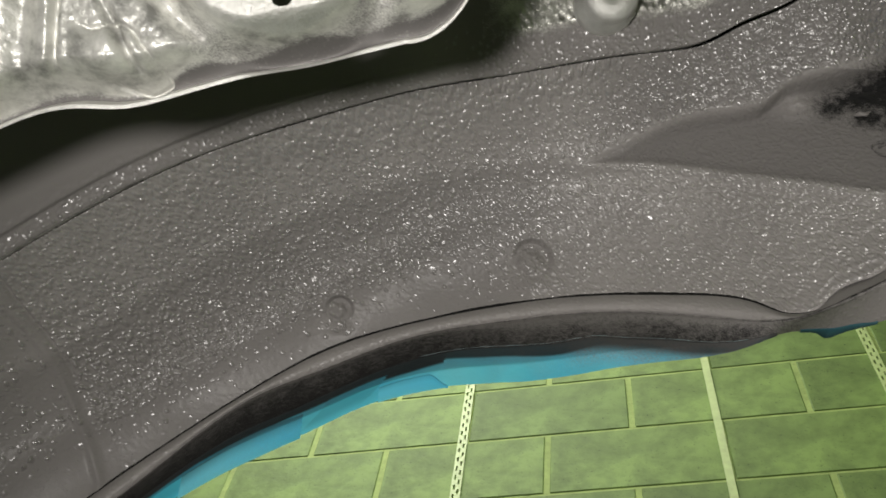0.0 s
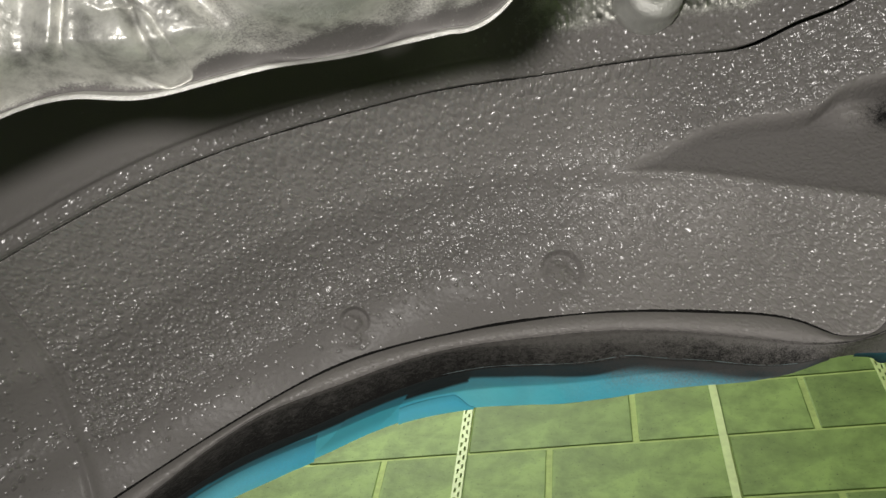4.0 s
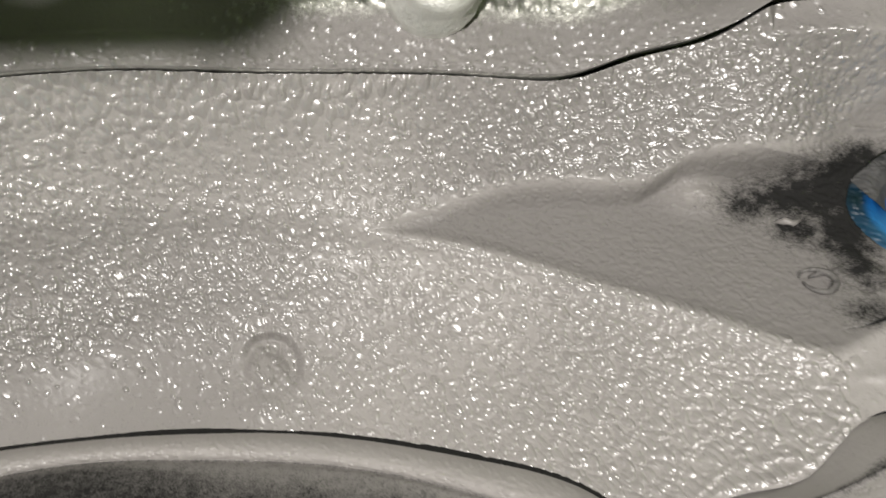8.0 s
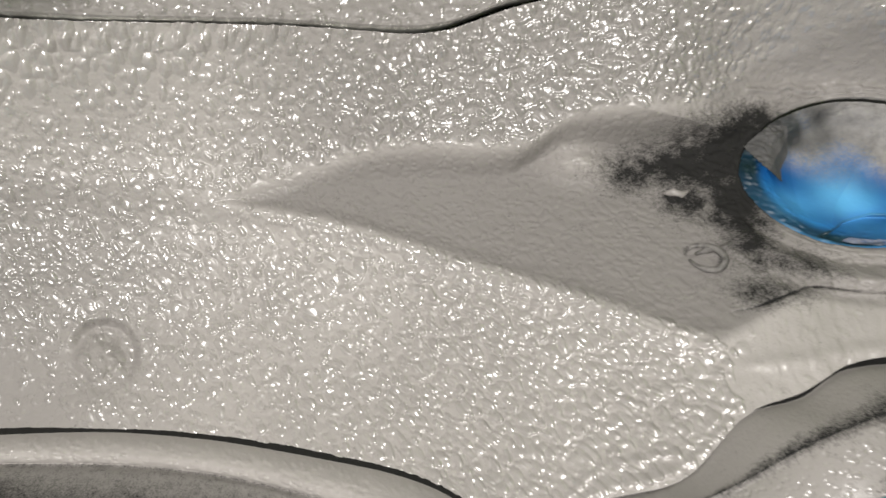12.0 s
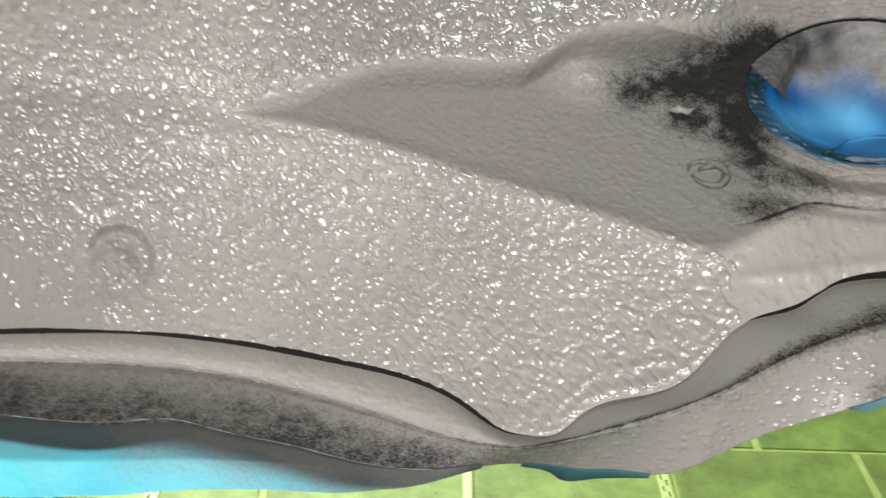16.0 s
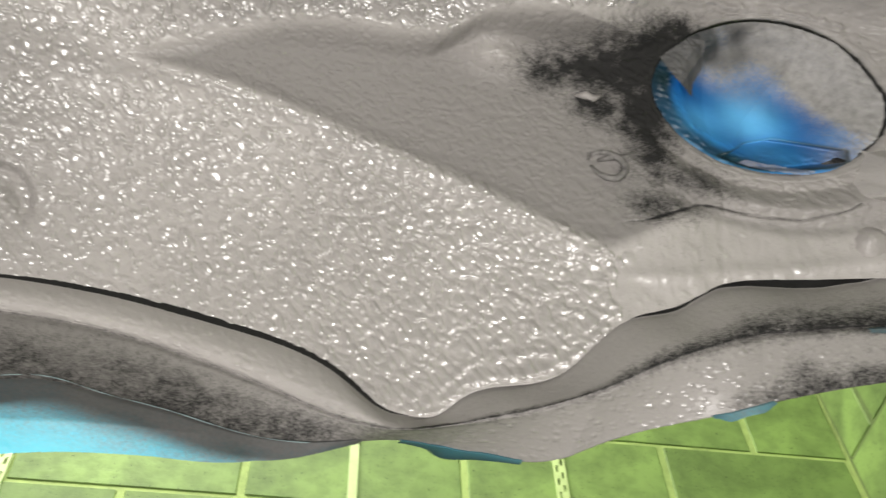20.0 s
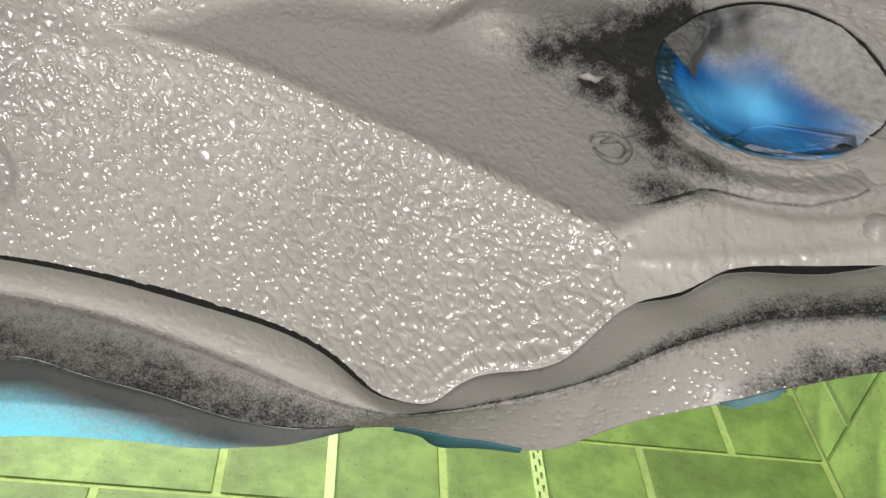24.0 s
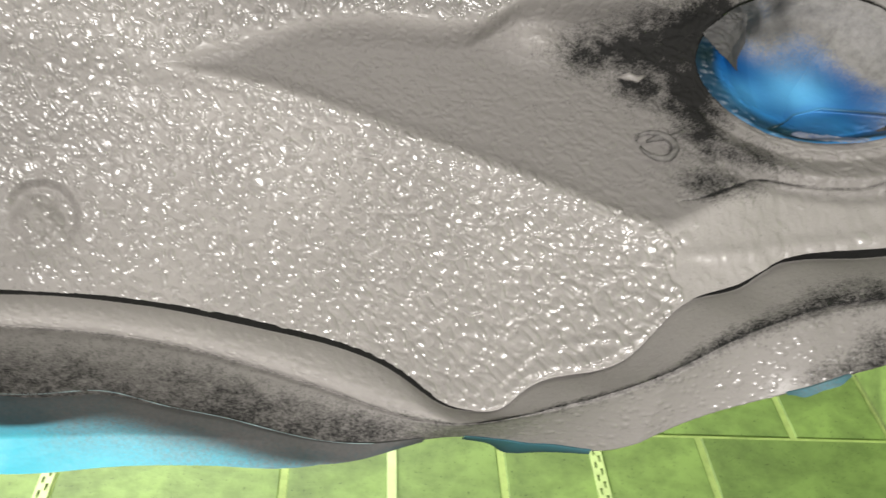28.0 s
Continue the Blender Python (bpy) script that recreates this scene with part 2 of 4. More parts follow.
def mesh_from(name, verts, faces, mat, parent=None, label="", coat=None, smooth=True, baked_tone=None, film_dark=None, wet=None):
    """One mesh object from world points, its origin in its middle."""
    verts = np.asarray(verts, float)
    mid = (verts.min(0) + verts.max(0)) / 2
    me = bpy.data.meshes.new(name)
    faces = np.asarray(faces, np.int32)
    n, k = faces.shape
    me.vertices.add(len(verts))
    me.vertices.foreach_set("co", (verts - mid).ravel())
    me.loops.add(n * k)
    me.loops.foreach_set("vertex_index", faces.ravel())
    me.polygons.add(n)
    me.polygons.foreach_set("loop_start", np.arange(0, n * k, k, dtype=np.int32))
    me.polygons.foreach_set("loop_total", np.full(n, k, np.int32))
    me.polygons.foreach_set("use_smooth", np.full(n, smooth))
    me.update(calc_edges=True)
    for key, values in (("coat", coat), ("film_dark", film_dark), ("baked_tone", baked_tone), ("wet", wet)):
        if values is not None:
            me.attributes.new(key, "FLOAT", "POINT").data.foreach_set("value", np.asarray(values, np.float32).ravel())
    me.materials.append(mat)
    ob = new(name, me)
    ob.location = mid
    if label:
        ob["label"] = label
    return put(ob, parent) if parent is not None else ob


def part(name, bm, mat, parent, label="", smooth=True):
    """Links a bmesh in world points as one mesh object under a thing or a part."""
    bmesh.ops.recalc_face_normals(bm, faces=bm.faces)
    me = bpy.data.meshes.new(name)
    mid = Vector(np.mean([v.co for v in bm.verts], axis=0))
    bmesh.ops.translate(bm, verts=bm.verts, vec=-mid)
    bm.to_mesh(me)
    bm.free()
    me.polygons.foreach_set("use_smooth", np.full(len(me.polygons), smooth))
    me.materials.append(mat)
    ob = new(name, me)
    ob.location = mid
    if label:
        ob["label"] = label
    return put(ob, parent) if parent is not None else ob


def grid_faces(nu, nv, keep=None, closed=False):
    i, j = np.meshgrid(np.arange(nu if closed else nu - 1), np.arange(nv - 1), indexing="ij")
    a, b = i * nv + j, ((i + 1) % nu) * nv + j
    f = np.stack([a, b, b + 1, a + 1], -1).reshape(-1, 4)
    return f if keep is None else f[keep.reshape(-1)]


def smoothstep(a, b, v):
    k = np.clip((v - a) / (b - a), 0, 1)
    return k * k * (3 - 2 * k)


def spline(pts):
    """A smooth curve through points with rising first value."""
    p = np.array(pts, float)
    x, y = p[:, 0], p[:, 1]
    n, h = len(x), np.diff(x)
    a, r = np.eye(n), np.zeros(n)
    for i in range(1, n - 1):
        a[i, i - 1:i + 2] = h[i - 1], 2 * (h[i - 1] + h[i]), h[i]
        r[i] = 6 * ((y[i + 1] - y[i]) / h[i] - (y[i] - y[i - 1]) / h[i - 1])
    m = np.linalg.solve(a, r)

    def at(v):
        v = np.asarray(v, float)
        i = np.clip(np.searchsorted(x, v) - 1, 0, n - 2)
        d, w = v - x[i], h[i]
        s = (y[i + 1] - y[i]) / w - w * (2 * m[i] + m[i + 1]) / 6
        # beyond the ends it runs on straight
        inside = y[i] + s * d + m[i] / 2 * d ** 2 + (m[i + 1] - m[i]) / (6 * w) * d ** 3
        lo = y[0] + ((y[1] - y[0]) / h[0]) * (v - x[0])
        hi = y[-1] + ((y[-1] - y[-2]) / h[-1]) * (v - x[-1])
        return np.where(v < x[0], lo, np.where(v > x[-1], hi, inside))
    return at


def signed(px, pz, poly):
    """Distance to a closed outline, positive inside."""
    poly = np.array(poly, float)
    a, b = poly, np.roll(poly, -1, 0)
    best, inside = np.full(px.shape, 9.0), np.zeros(px.shape, bool)
    for (x0, z0), (x1, z1) in zip(a, b):
        dx, dz = x1 - x0, z1 - z0
        k = np.clip(((px - x0) * dx + (pz - z0) * dz) / (dx * dx + dz * dz), 0, 1)
        best = np.minimum(best, np.hypot(px - x0 - k * dx, pz - z0 - k * dz))
        cross = (z0 > pz) != (z1 > pz)
        inside ^= cross & (px < dx * (pz - z0) / (dz if dz else 1e-9) + x0)
    return np.where(inside, best, -best)


def hashed(i, j, k):
    v = np.sin(i * 127.1 + j * 311.7 + k * 74.7) * 43758.5453
    return v - np.floor(v)


def drops(x, z, cell, seed=0, stretch=1.0):
    """Heights 0..1 of round drops that lie close together, about one to a cell."""
    u, v = x / (cell * stretch), z / cell
    iu, iv = np.floor(u).astype(np.int32), np.floor(v).astype(np.int32)
    u0, v0 = int(iu.min()) - 1, int(iv.min()) - 1
    gi, gj = np.meshgrid(np.arange(u0, int(iu.max()) + 2), np.arange(v0, int(iv.max()) + 2), indexing="ij")
    # each cell's drop: its middle, one over its squared radius, its height
    mid_u = gi + 0.05 + 0.9 * hashed(gi, gj, seed)
    mid_v = gj + 0.05 + 0.9 * hashed(gi, gj, seed + 1)
    curve = 1 / (0.30 + 0.48 * hashed(gi, gj, seed + 2) ** 1.3) ** 2
    tall = 0.35 + 0.65 * hashed(gi, gj, seed + 3)
    out = np.zeros_like(x)
    for a in (-1, 0, 1):
        for b in (-1, 0, 1):
            ci, cj = iu + a - u0, iv + b - v0
            gone = ((mid_u[ci, cj] - u) ** 2 + (mid_v[ci, cj] - v) ** 2) * curve[ci, cj]
            np.maximum(out, tall[ci, cj] * (1 - gone), out=out)
    return out


def beads(x, z, cell, seed, fill, least=0.26, most=0.50, stretch=1.0):
    """Single round drops: their height over the bed and how much of the place is drop (0..1). fill: the share of cells with a drop."""
    u, v = x / (cell * stretch), z / cell
    iu, iv = np.floor(u).astype(np.int32), np.floor(v).astype(np.int32)
    u0, v0 = int(iu.min()) - 1, int(iv.min()) - 1
    gi, gj = np.meshgrid(np.arange(u0, int(iu.max()) + 2), np.arange(v0, int(iv.max()) + 2), indexing="ij")
    mid_u = gi + 0.08 + 0.84 * hashed(gi, gj, seed)
    mid_v = gj + 0.08 + 0.84 * hashed(gi, gj, seed + 1)
    size = least + (most - least) * hashed(gi, gj, seed + 2) ** 1.4
    tall = size * (0.36 + 0.28 * hashed(gi, gj, seed + 3))
    lot = hashed(gi, gj, seed + 4)
    out = np.zeros_like(x)
    for a in (-1, 0, 1):
        for b in (-1, 0, 1):
            ci, cj = iu + a - u0, iv + b - v0
            near = 1 - ((mid_u[ci, cj] - u) ** 2 + (mid_v[ci, cj] - v) ** 2) / size[ci, cj] ** 2
            np.maximum(out, tall[ci, cj] * np.maximum(near, 0) ** 1.15 * np.clip((fill - lot[ci, cj]) * 5, 0, 1), out=out)
    return out * cell, smoothstep(0.01, 0.06, out)


def along(px, pz, line):
    """Distance to an open line of points."""
    best = np.full(np.shape(px), 9.0)
    for (x0, z0), (x1, z1) in zip(line, line[1:]):
        dx, dz = x1 - x0, z1 - z0
        k = np.clip(((px - x0) * dx + (pz - z0) * dz) / (dx * dx + dz * dz), 0, 1)
        best = np.minimum(best, np.hypot(px - x0 - k * dx, pz - z0 - k * dz))
    return best


def waves(x, z, size, seed=0.0):
    """Soft uneven swell, about -1..1."""
    return (np.sin(x / size + seed + 1.3 * np.sin(z / size * 0.7 + seed)) + np.sin(z / size * 1.1 + 2 * seed + 1.7 * np.sin(x / size * 0.6 + seed))) / 2


# ---- the pressing's shape ----
def pressing(x, z):
    """Depth of the wheelhouse: a hollow drum that also falls away to both edges."""
    u = x - 0.34
    x = np.where(u > 0, 0.34 + u * (1 - 0.4 * np.clip(u / 0.06, 0, 1)), x)
    return 0.8836 - 0.0274 * x - 0.076 * z - 1.326 * x * x + 2.304 * x * z - 2.823 * z * z


SEAM = spline([(-0.357, -0.018), (-0.288, 0.028), (-0.203, 0.074), (-0.113, 0.108), (-0.018, 0.136), (0.06, 0.150), (0.13, 0.162),
               (0.19, 0.168), (0.225, 0.174), (0.25, 0.186), (0.28, 0.197), (0.293, 0.205), (0.308, 0.217), (0.323, 0.2215), (0.345, 0.229), (0.361, 0.238), (0.372, 0.242),
               (0.385, 0.257), (0.40, 0.265), (0.418, 0.266), (0.44, 0.254), (0.463, 0.238), (0.50, 0.222), (0.6, 0.21)])
CRACK = spline([(-0.42, -0.30), (-0.268, -0.189), (-0.176, -0.130), (-0.110, -0.095), (-0.04, -0.072), (0.032, -0.056), (0.09, -0.046), (0.14, -0.041),
                (0.20, -0.039), (0.235, -0.040), (0.25, -0.0435), (0.259, -0.0475), (0.268, -0.0505), (0.279, -0.0500), (0.290, -0.0455), (0.298, -0.037), (0.316, -0.0255), (0.336, -0.013),
                (0.357, 0.012), (0.381, 0.026), (0.393, 0.035), (0.428, 0.049), (0.471, 0.062), (0.60, 0.09)])
ROLL = spline([(-0.42, -0.31), (-0.247, -0.188), (-0.176, -0.136), (-0.11, -0.109), (-0.055, -0.088), (0.0, -0.073), (0.06, -0.063), (0.125, -0.0545), (0.187, -0.053),
               (0.225, -0.055), (0.255, -0.056), (0.272, -0.052), (0.294, -0.041), (0.331, -0.017), (0.358, 0.004), (0.379, 0.017), (0.409, 0.030), (0.49, 0.057), (0.60, 0.085)])
BOTTOM = spline([(-0.40, -0.32), (-0.25, -0.215), (-0.158, -0.161), (-0.095, -0.136), (-0.063, -0.122), (-0.02, -0.110), (0.045, -0.105), (0.113, -0.097),
                 (0.16, -0.090), (0.20, -0.085), (0.235, -0.078), (0.268, -0.067), (0.29, -0.065), (0.306, -0.064), (0.320, -0.058), (0.332, -0.052), (0.344, -0.041),
                 (0.36, -0.027), (0.38, -0.013), (0.402, 0.001), (0.43, 0.016), (0.48, 0.041), (0.60, 0.076)])


def bottom_depth(x):
    return np.where(x < 0.28, 0.75 - np.minimum(0, x - 0.05) ** 2 / 1.1, np.interp(x, [0.28, 0.30, 0.34, 0.39, 0.43, 0.52, 0.6], [0.75, 0.745, 0.70, 0.668, 0.652, 0.605, 0.57]))


def lip_flange(x, k):
    """The flange under the bead: k runs from the bead's line (0) to the free edge (1)."""
    zr, zb = ROLL(x), BOTTOM(x)
    yr = pressing(x, zr) - np.interp(x, [0.26, 0.34], [0.012, 0.028])
    return yr + (bottom_depth(x) - yr) * k, zr + (zb - zr) * k


POCKET_LOW = spline([(0.126, 0.077), (0.18, 0.076), (0.235, 0.068), (0.277, 0.060), (0.32, 0.051), (0.350, 0.046), (0.365, 0.054), (0.39, 0.068), (0.42, 0.073), (0.455, 0.084), (0.50, 0.11)])


POCKET_UP = spline([(0.126, 0.079), (0.165, 0.099), (0.20, 0.115), (0.224, 0.1205), (0.262, 0.124), (0.274, 0.128), (0.286, 0.139), (0.302, 0.1465), (0.343, 0.156), (0.37, 0.166), (0.395, 0.178), (0.42, 0.186), (0.445, 0.187), (0.48, 0.180), (0.52, 0.165)])


def pocket_floor(x, z):
    """The pocket's flat floor, hinged on its lower edge."""
    rise = np.maximum(0, z - POCKET_LOW(x))
    rise = np.where(rise > 0.06, 0.06 + 0.03 * np.tanh((rise - 0.06) / 0.04), rise)
    return pressing(x, z) + np.interp(x, [0.29, 0.36], [0.28, 0.40]) * rise


POCKET = [(0.126, 0.077), (0.165, 0.098), (0.20, 0.114), (0.224, 0.119), (0.276, 0.124), (0.282, 0.137), (0.302, 0.146), (0.343, 0.154), (0.385, 0.166),
          (0.412, 0.177), (0.445, 0.178), (0.465, 0.166), (0.478, 0.140), (0.472, 0.108), (0.455, 0.087), (0.42, 0.073), (0.38, 0.064), (0.353, 0.043),
          (0.320, 0.051), (0.277, 0.060), (0.235, 0.068), (0.18, 0.076)]
HOLE_MID, HOLE_A, HOLE_B, HOLE_TURN = (0.4215, 0.1313), 0.0505, 0.0372, radians(16)


def hole_radius(x, z):
    """1 on the rim of the oval hole."""
    dx, dz = x - HOLE_MID[0], z - HOLE_MID[1]
    c, s = math.cos(HOLE_TURN), math.sin(HOLE_TURN)
    return np.hypot((dx * c + dz * s) / HOLE_A, (-dx * s + dz * c) / HOLE_B)


HOLE_CREASE = [(0.354, 0.0545), (0.367, 0.0594), (0.3835, 0.0689), (0.390, 0.0718), (0.3958, 0.0728), (0.406, 0.0728), (0.417, 0.0734), (0.433, 0.0765), (0.4484, 0.0849), (0.454, 0.090)]
LUG_HOLLOW = [(0.4735, 0.118), (0.4765, 0.126), (0.479, 0.1285), (0.482, 0.1283), (0.486, 0.125), (0.4915, 0.1205), (0.482, 0.1185)]


def wheelhouse(x, z):
    """Depth, amount of coating, dullness with painted shade, and wetness of the wheelhouse sheet."""
    y = pressing(x, z)
    inside = signed(x, z, POCKET)
    low, upper = POCKET_LOW(x), POCKET_UP(x)
    k = smoothstep(-0.002, 0.006, inside)
    drop = np.interp(x, [0.16, 0.25, 0.275, 0.30, 0.35, 0.39], [0.022, 0.020, 0.016, 0.022, 0.026, 0.032])
    fall = smoothstep(0.0, -1.0, (z - upper) / drop) * smoothstep(0.124, 0.21, x) * smoothstep(0.505, 0.455, x)
    fall = np.maximum(fall, smoothstep(0.31, 0.39, x) * smoothstep(0.52, 0.46, x) * smoothstep(0.218, 0.170, z) * smoothstep(0.12, 0.15, z))
    y = y + (pocket_floor(x, z) - y) * fall
    # rounded crease under the pocket and the hump at its step
    y = y - 0.0034 * np.exp(-((z - low + 0.003) / 0.006) ** 2) * smoothstep(0.10, 0.15, x) * smoothstep(0.37, 0.34, x)
    y = y - 0.0085 * np.exp(-((x - 0.299) / 0.014) ** 2 - ((z - 0.1215) / 0.0085) ** 2)
    # raised bead round the lower half of the hole, and the crease outside it
    hr = hole_radius(x, z)
    under = smoothstep(0.125, 0.10, z) * smoothstep(0.36, 0.385, x)
    y = y - 0.0042 * np.exp(-((hr - 1.36) / 0.09) ** 2) * under + 0.002 * np.exp(-((hr - 1.18) / 0.05) ** 2) * under + 0.0018 * np.exp(-((hr - 1.60) / 0.07) ** 2) * under
    crease = np.exp(-(along(x, z, HOLE_CREASE) / 0.00045) ** 2) * smoothstep(0.352, 0.375, x) * (0.75 + 0.25 * waves(x, z, 0.004, 1.0))
    y = y + 0.0022 * crease
    # ledge between the drops' end and the crack: its lower face turns away
    ledge = np.interp(x, [0.345, 0.3553, 0.3824, 0.4298, 0.4702], [0.026, 0.0314, 0.0387, 0.0539, 0.0693])
    y = y + 0.17 * np.maximum(0, ledge - z - 0.001) * smoothstep(0.352, 0.385, x) * smoothstep(0.475, 0.45, x) - 0.0012 * np.exp(-((z - ledge - 0.0015) / 0.003) ** 2) * smoothstep(0.35, 0.365, x)
    # fold of loose coating over the hole's top
    y = y - 0.0014 * np.exp(-(along(x, z, [(0.372, 0.166), (0.386, 0.1675), (0.392, 0.1715), (0.398, 0.1695), (0.42, 0.1735), (0.45, 0.1725)]) / 0.0016) ** 2)
    # hollow over the bracket's lug
    wedge = smoothstep(-0.0008, 0.0016, signed(x, z, LUG_HOLLOW))
    y = y + 0.016 * wedge
    # beyond the upper ridge the sheet turns away
    ridge = np.interp(x, [0.26, 0.31, 0.35, 0.391, 0.43, 0.49, 0.56], [0.30, 0.2035, 0.2085, 0.2075, 0.2005, 0.172, 0.12])
    y = y + 0.5 * np.maximum(0, z - ridge) * smoothstep(0.27, 0.33, x) - 0.002 * np.exp(-((z - ridge) / 0.006) ** 2)
    # long swages that run with the arch
    lower_swage = spline([(-0.30, -0.145), (-0.12, -0.045), (-0.01, 0.018), (0.10, 0.045), (0.3, 0.05)])(x)
    upper_swage = spline([(-0.33, -0.09), (-0.15, 0.02), (0.0, 0.068), (0.124, 0.082), (0.3, 0.09)])(x)
    for z0, w, h in ((lower_swage, 0.015, 0.0022), (upper_swage, 0.011, 0.0021)):
        y = y - h * np.exp(-((z - z0) / w) ** 2) * (1 - k) * smoothstep(0.26, 0.12, x)
    # two round bosses with a plug in each
    for bx, bz, r, h in ((0.0815, -0.0100, 0.0205, 0.0062), (-0.096, -0.056, 0.014, 0.0042)):
        d = np.hypot(x - bx, z - bz)
        y = y + h * smoothstep(r, r * 0.70, d) * (0.10 + 0.95 * smoothstep(-0.6, 0.8, (z - bz) / r + 0.45 * (x - bx) / r))
        y = y - h * 0.55 * smoothstep(0.68 * r, 0.30 * r, np.hypot(x - bx + 0.10 * r, (z - bz + 0.10 * r) * 1.1) + 0.05 * r * np.sin(5 * np.arctan2(z - bz, x - bx)))
        y = y - h * 0.4 * np.exp(-(((x - bx) / (0.7 * r)) ** 2 + ((z - bz + 1.2 * r) / (0.35 * r)) ** 2))
    y = y + 0.0011 * waves(x, z, 0.02, 1.0)
    # where the coating lies in drops: coarse by the seam, fine in the pocket
    near = SEAM(x) - z
    rise = (z - CRACK(x)) / (SEAM(x) - CRACK(x))
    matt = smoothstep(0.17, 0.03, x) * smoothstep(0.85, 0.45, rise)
    above = smoothstep(-0.002, 0.004, z - ridge) * smoothstep(0.28, 0.30, x)
    coarse = smoothstep(0.055, 0.012, near) * smoothstep(0.18, 0.07, x) * smoothstep(-0.22, -0.10, x)
    joint = x - np.interp(z, [-0.2, -0.0875, -0.0474, -0.0098], [-0.285, -0.3231, -0.342, -0.3546])
    groove = np.exp(-(joint / 0.0020) ** 2) * smoothstep(0.01, -0.02, z) * smoothstep(-0.135, -0.085, z)
    y = y + 0.0026 * groove * (0.8 + 0.3 * waves(x, z, 0.006, 3.0))
    y = y - 0.0022 * np.exp(-((joint + 0.0085) / 0.004) ** 2) * smoothstep(0.01, -0.02, z)
    left = smoothstep(-0.002, 0.006, joint)
    dent = smoothstep(-0.004, 0.022, signed(x, z, [(-0.372, -0.055), (-0.374, -0.098), (-0.386, -0.137), (-0.396, -0.165), (-0.44, -0.19), (-0.44, -0.05)]))
    y = y + 0.035 * dent
    calm = np.maximum(smoothstep(0.375, 0.41, x) * smoothstep(2.0, 1.75, hr) * smoothstep(0.075, 0.095, z), smoothstep(1.75, 1.6, hr))
    bare_low = smoothstep(0.34, 0.17, rise) * smoothstep(0.10, -0.02, x)
    corner = smoothstep(0.350, 0.360, x) * smoothstep(0.10, 0.085, z)
    top_right = smoothstep(0.364, 0.388, x) * smoothstep(0.13, 0.15, z)
    fill = (0.78 + 0.14 * waves(x, z, 0.025, 4.0) + 0.25 * smoothstep(0.20, 0.30, x)) * (1 - 0.80 * bare_low) * (1 - smoothstep(-0.004, 0.003, inside)) * (1 - calm) * (1 - 0.8 * above) * (0.35 + 0.65 * left) * (1 - 0.93 * corner) * (1 - 0.85 * top_right) * (1 - 0.6 * coarse) * (1 - 0.18 * smoothstep(0.20, 0.12, x) * smoothstep(0.02, 0.06, x))
    fill = fill + 0.7 * np.exp(-((z - ridge) / 0.007) ** 2) * smoothstep(0.372, 0.40, x) * smoothstep(0.47, 0.44, x)
    fill = fill * (1 - 0.5 * smoothstep(0.03, 0.006, z - CRACK(x)) * smoothstep(0.2, 0.08, x)) * smoothstep(0.0, 0.004, z - CRACK(x))
    xw, zw = x + 0.0010 * waves(x, z, 0.0026, 2.0) + 0.3 * z, z + 0.0010 * waves(x, z, 0.0021, 6.0)
    dense = smoothstep(0.22, 0.31, x) * smoothstep(0.10, 0.08, z)
    h1, w1 = beads(xw, zw, 0.0042, 3, fill, 0.34, 0.66)
    h2, w2 = beads(xw + 0.01, zw, 0.0030, 11, fill * (0.55 + 0.4 * dense), 0.32, 0.60, 1.25)
    band = np.exp(-((z - lower_swage) / 0.014) ** 2) * smoothstep(0.18, 0.05, x) * left
    h3, w3 = beads(xw - 0.02, zw, 0.0026, 17, np.clip(0.65 * band + 0.4 * fill, 0, 1), 0.30, 0.55, 1.2)
    # drops crowd on the crease under the pocket and below the bosses
    brow = np.exp(-((z - low + 0.0045) / 0.0045) ** 2) * smoothstep(0.14, 0.17, x) * smoothstep(0.352, 0.34, x)
    below = np.exp(-((x - 0.083) / 0.016) ** 2 - ((z + 0.033) / 0.008) ** 2) + np.exp(-((x + 0.093) / 0.014) ** 2 - ((z + 0.073) / 0.006) ** 2)
    h5, w5 = beads(xw + 0.02, zw * 0.8, 0.0036, 45, np.maximum(0.9 * brow, 0.8 * below), 0.36, 0.6)
    h1, w1 = np.maximum(h1, h5), np.maximum(w1, np.maximum(w5, 0.4 * brow))
    # the bed itself is pebbled under the drops
    y = y - 0.0011 * np.clip(fill, 0, 1) * drops(xw + 0.004, zw, 0.0048, 19, 1.15)
    steep = 1.0 + 0.55 * smoothstep(0.17, 0.27, x) * smoothstep(0.13, 0.10, z) + 0.45 * smoothstep(0.0, -0.15, x) - 0.2 * smoothstep(0.17, 0.10, x) * smoothstep(-0.02, 0.04, x)
    y = y - steep * np.maximum(np.maximum(h1, h2), 0.8 * h3)
    pebble, pebble_wet = beads(xw - 0.2 * z, zw * 0.85, 0.0052, 23, 1.15 * coarse, 0.42, 0.78)
    y = y - 0.9 * pebble
    # a row of short drips that hang under the seam
    drip, drip_wet = beads(x + 0.0006 * waves(x, z, 0.004, 1.0), near * 0.42, 0.0058, 37, 1.2 * smoothstep(0.0135, 0.0110, near) * smoothstep(0.17, 0.14, x) * smoothstep(-0.06, 0.0, x), 0.42, 0.56)
    y = y - 1.2 * drip
    # slow runs of coating below the hole and over its top
    y = y - 0.0005 * corner * drops(xw - 0.3 * z, z * 0.4, 0.0042, 27) - 0.0006 * corner * drops(x, z, 0.014, 29) - 0.0005 * top_right * drops(x * 0.3, z + 0.002 * waves(x, z, 0.02), 0.0036, 33)
    y = y - (0.0008 * k + 0.0005 * calm) * drops(xw, zw, 0.0027, 31, 1.5)
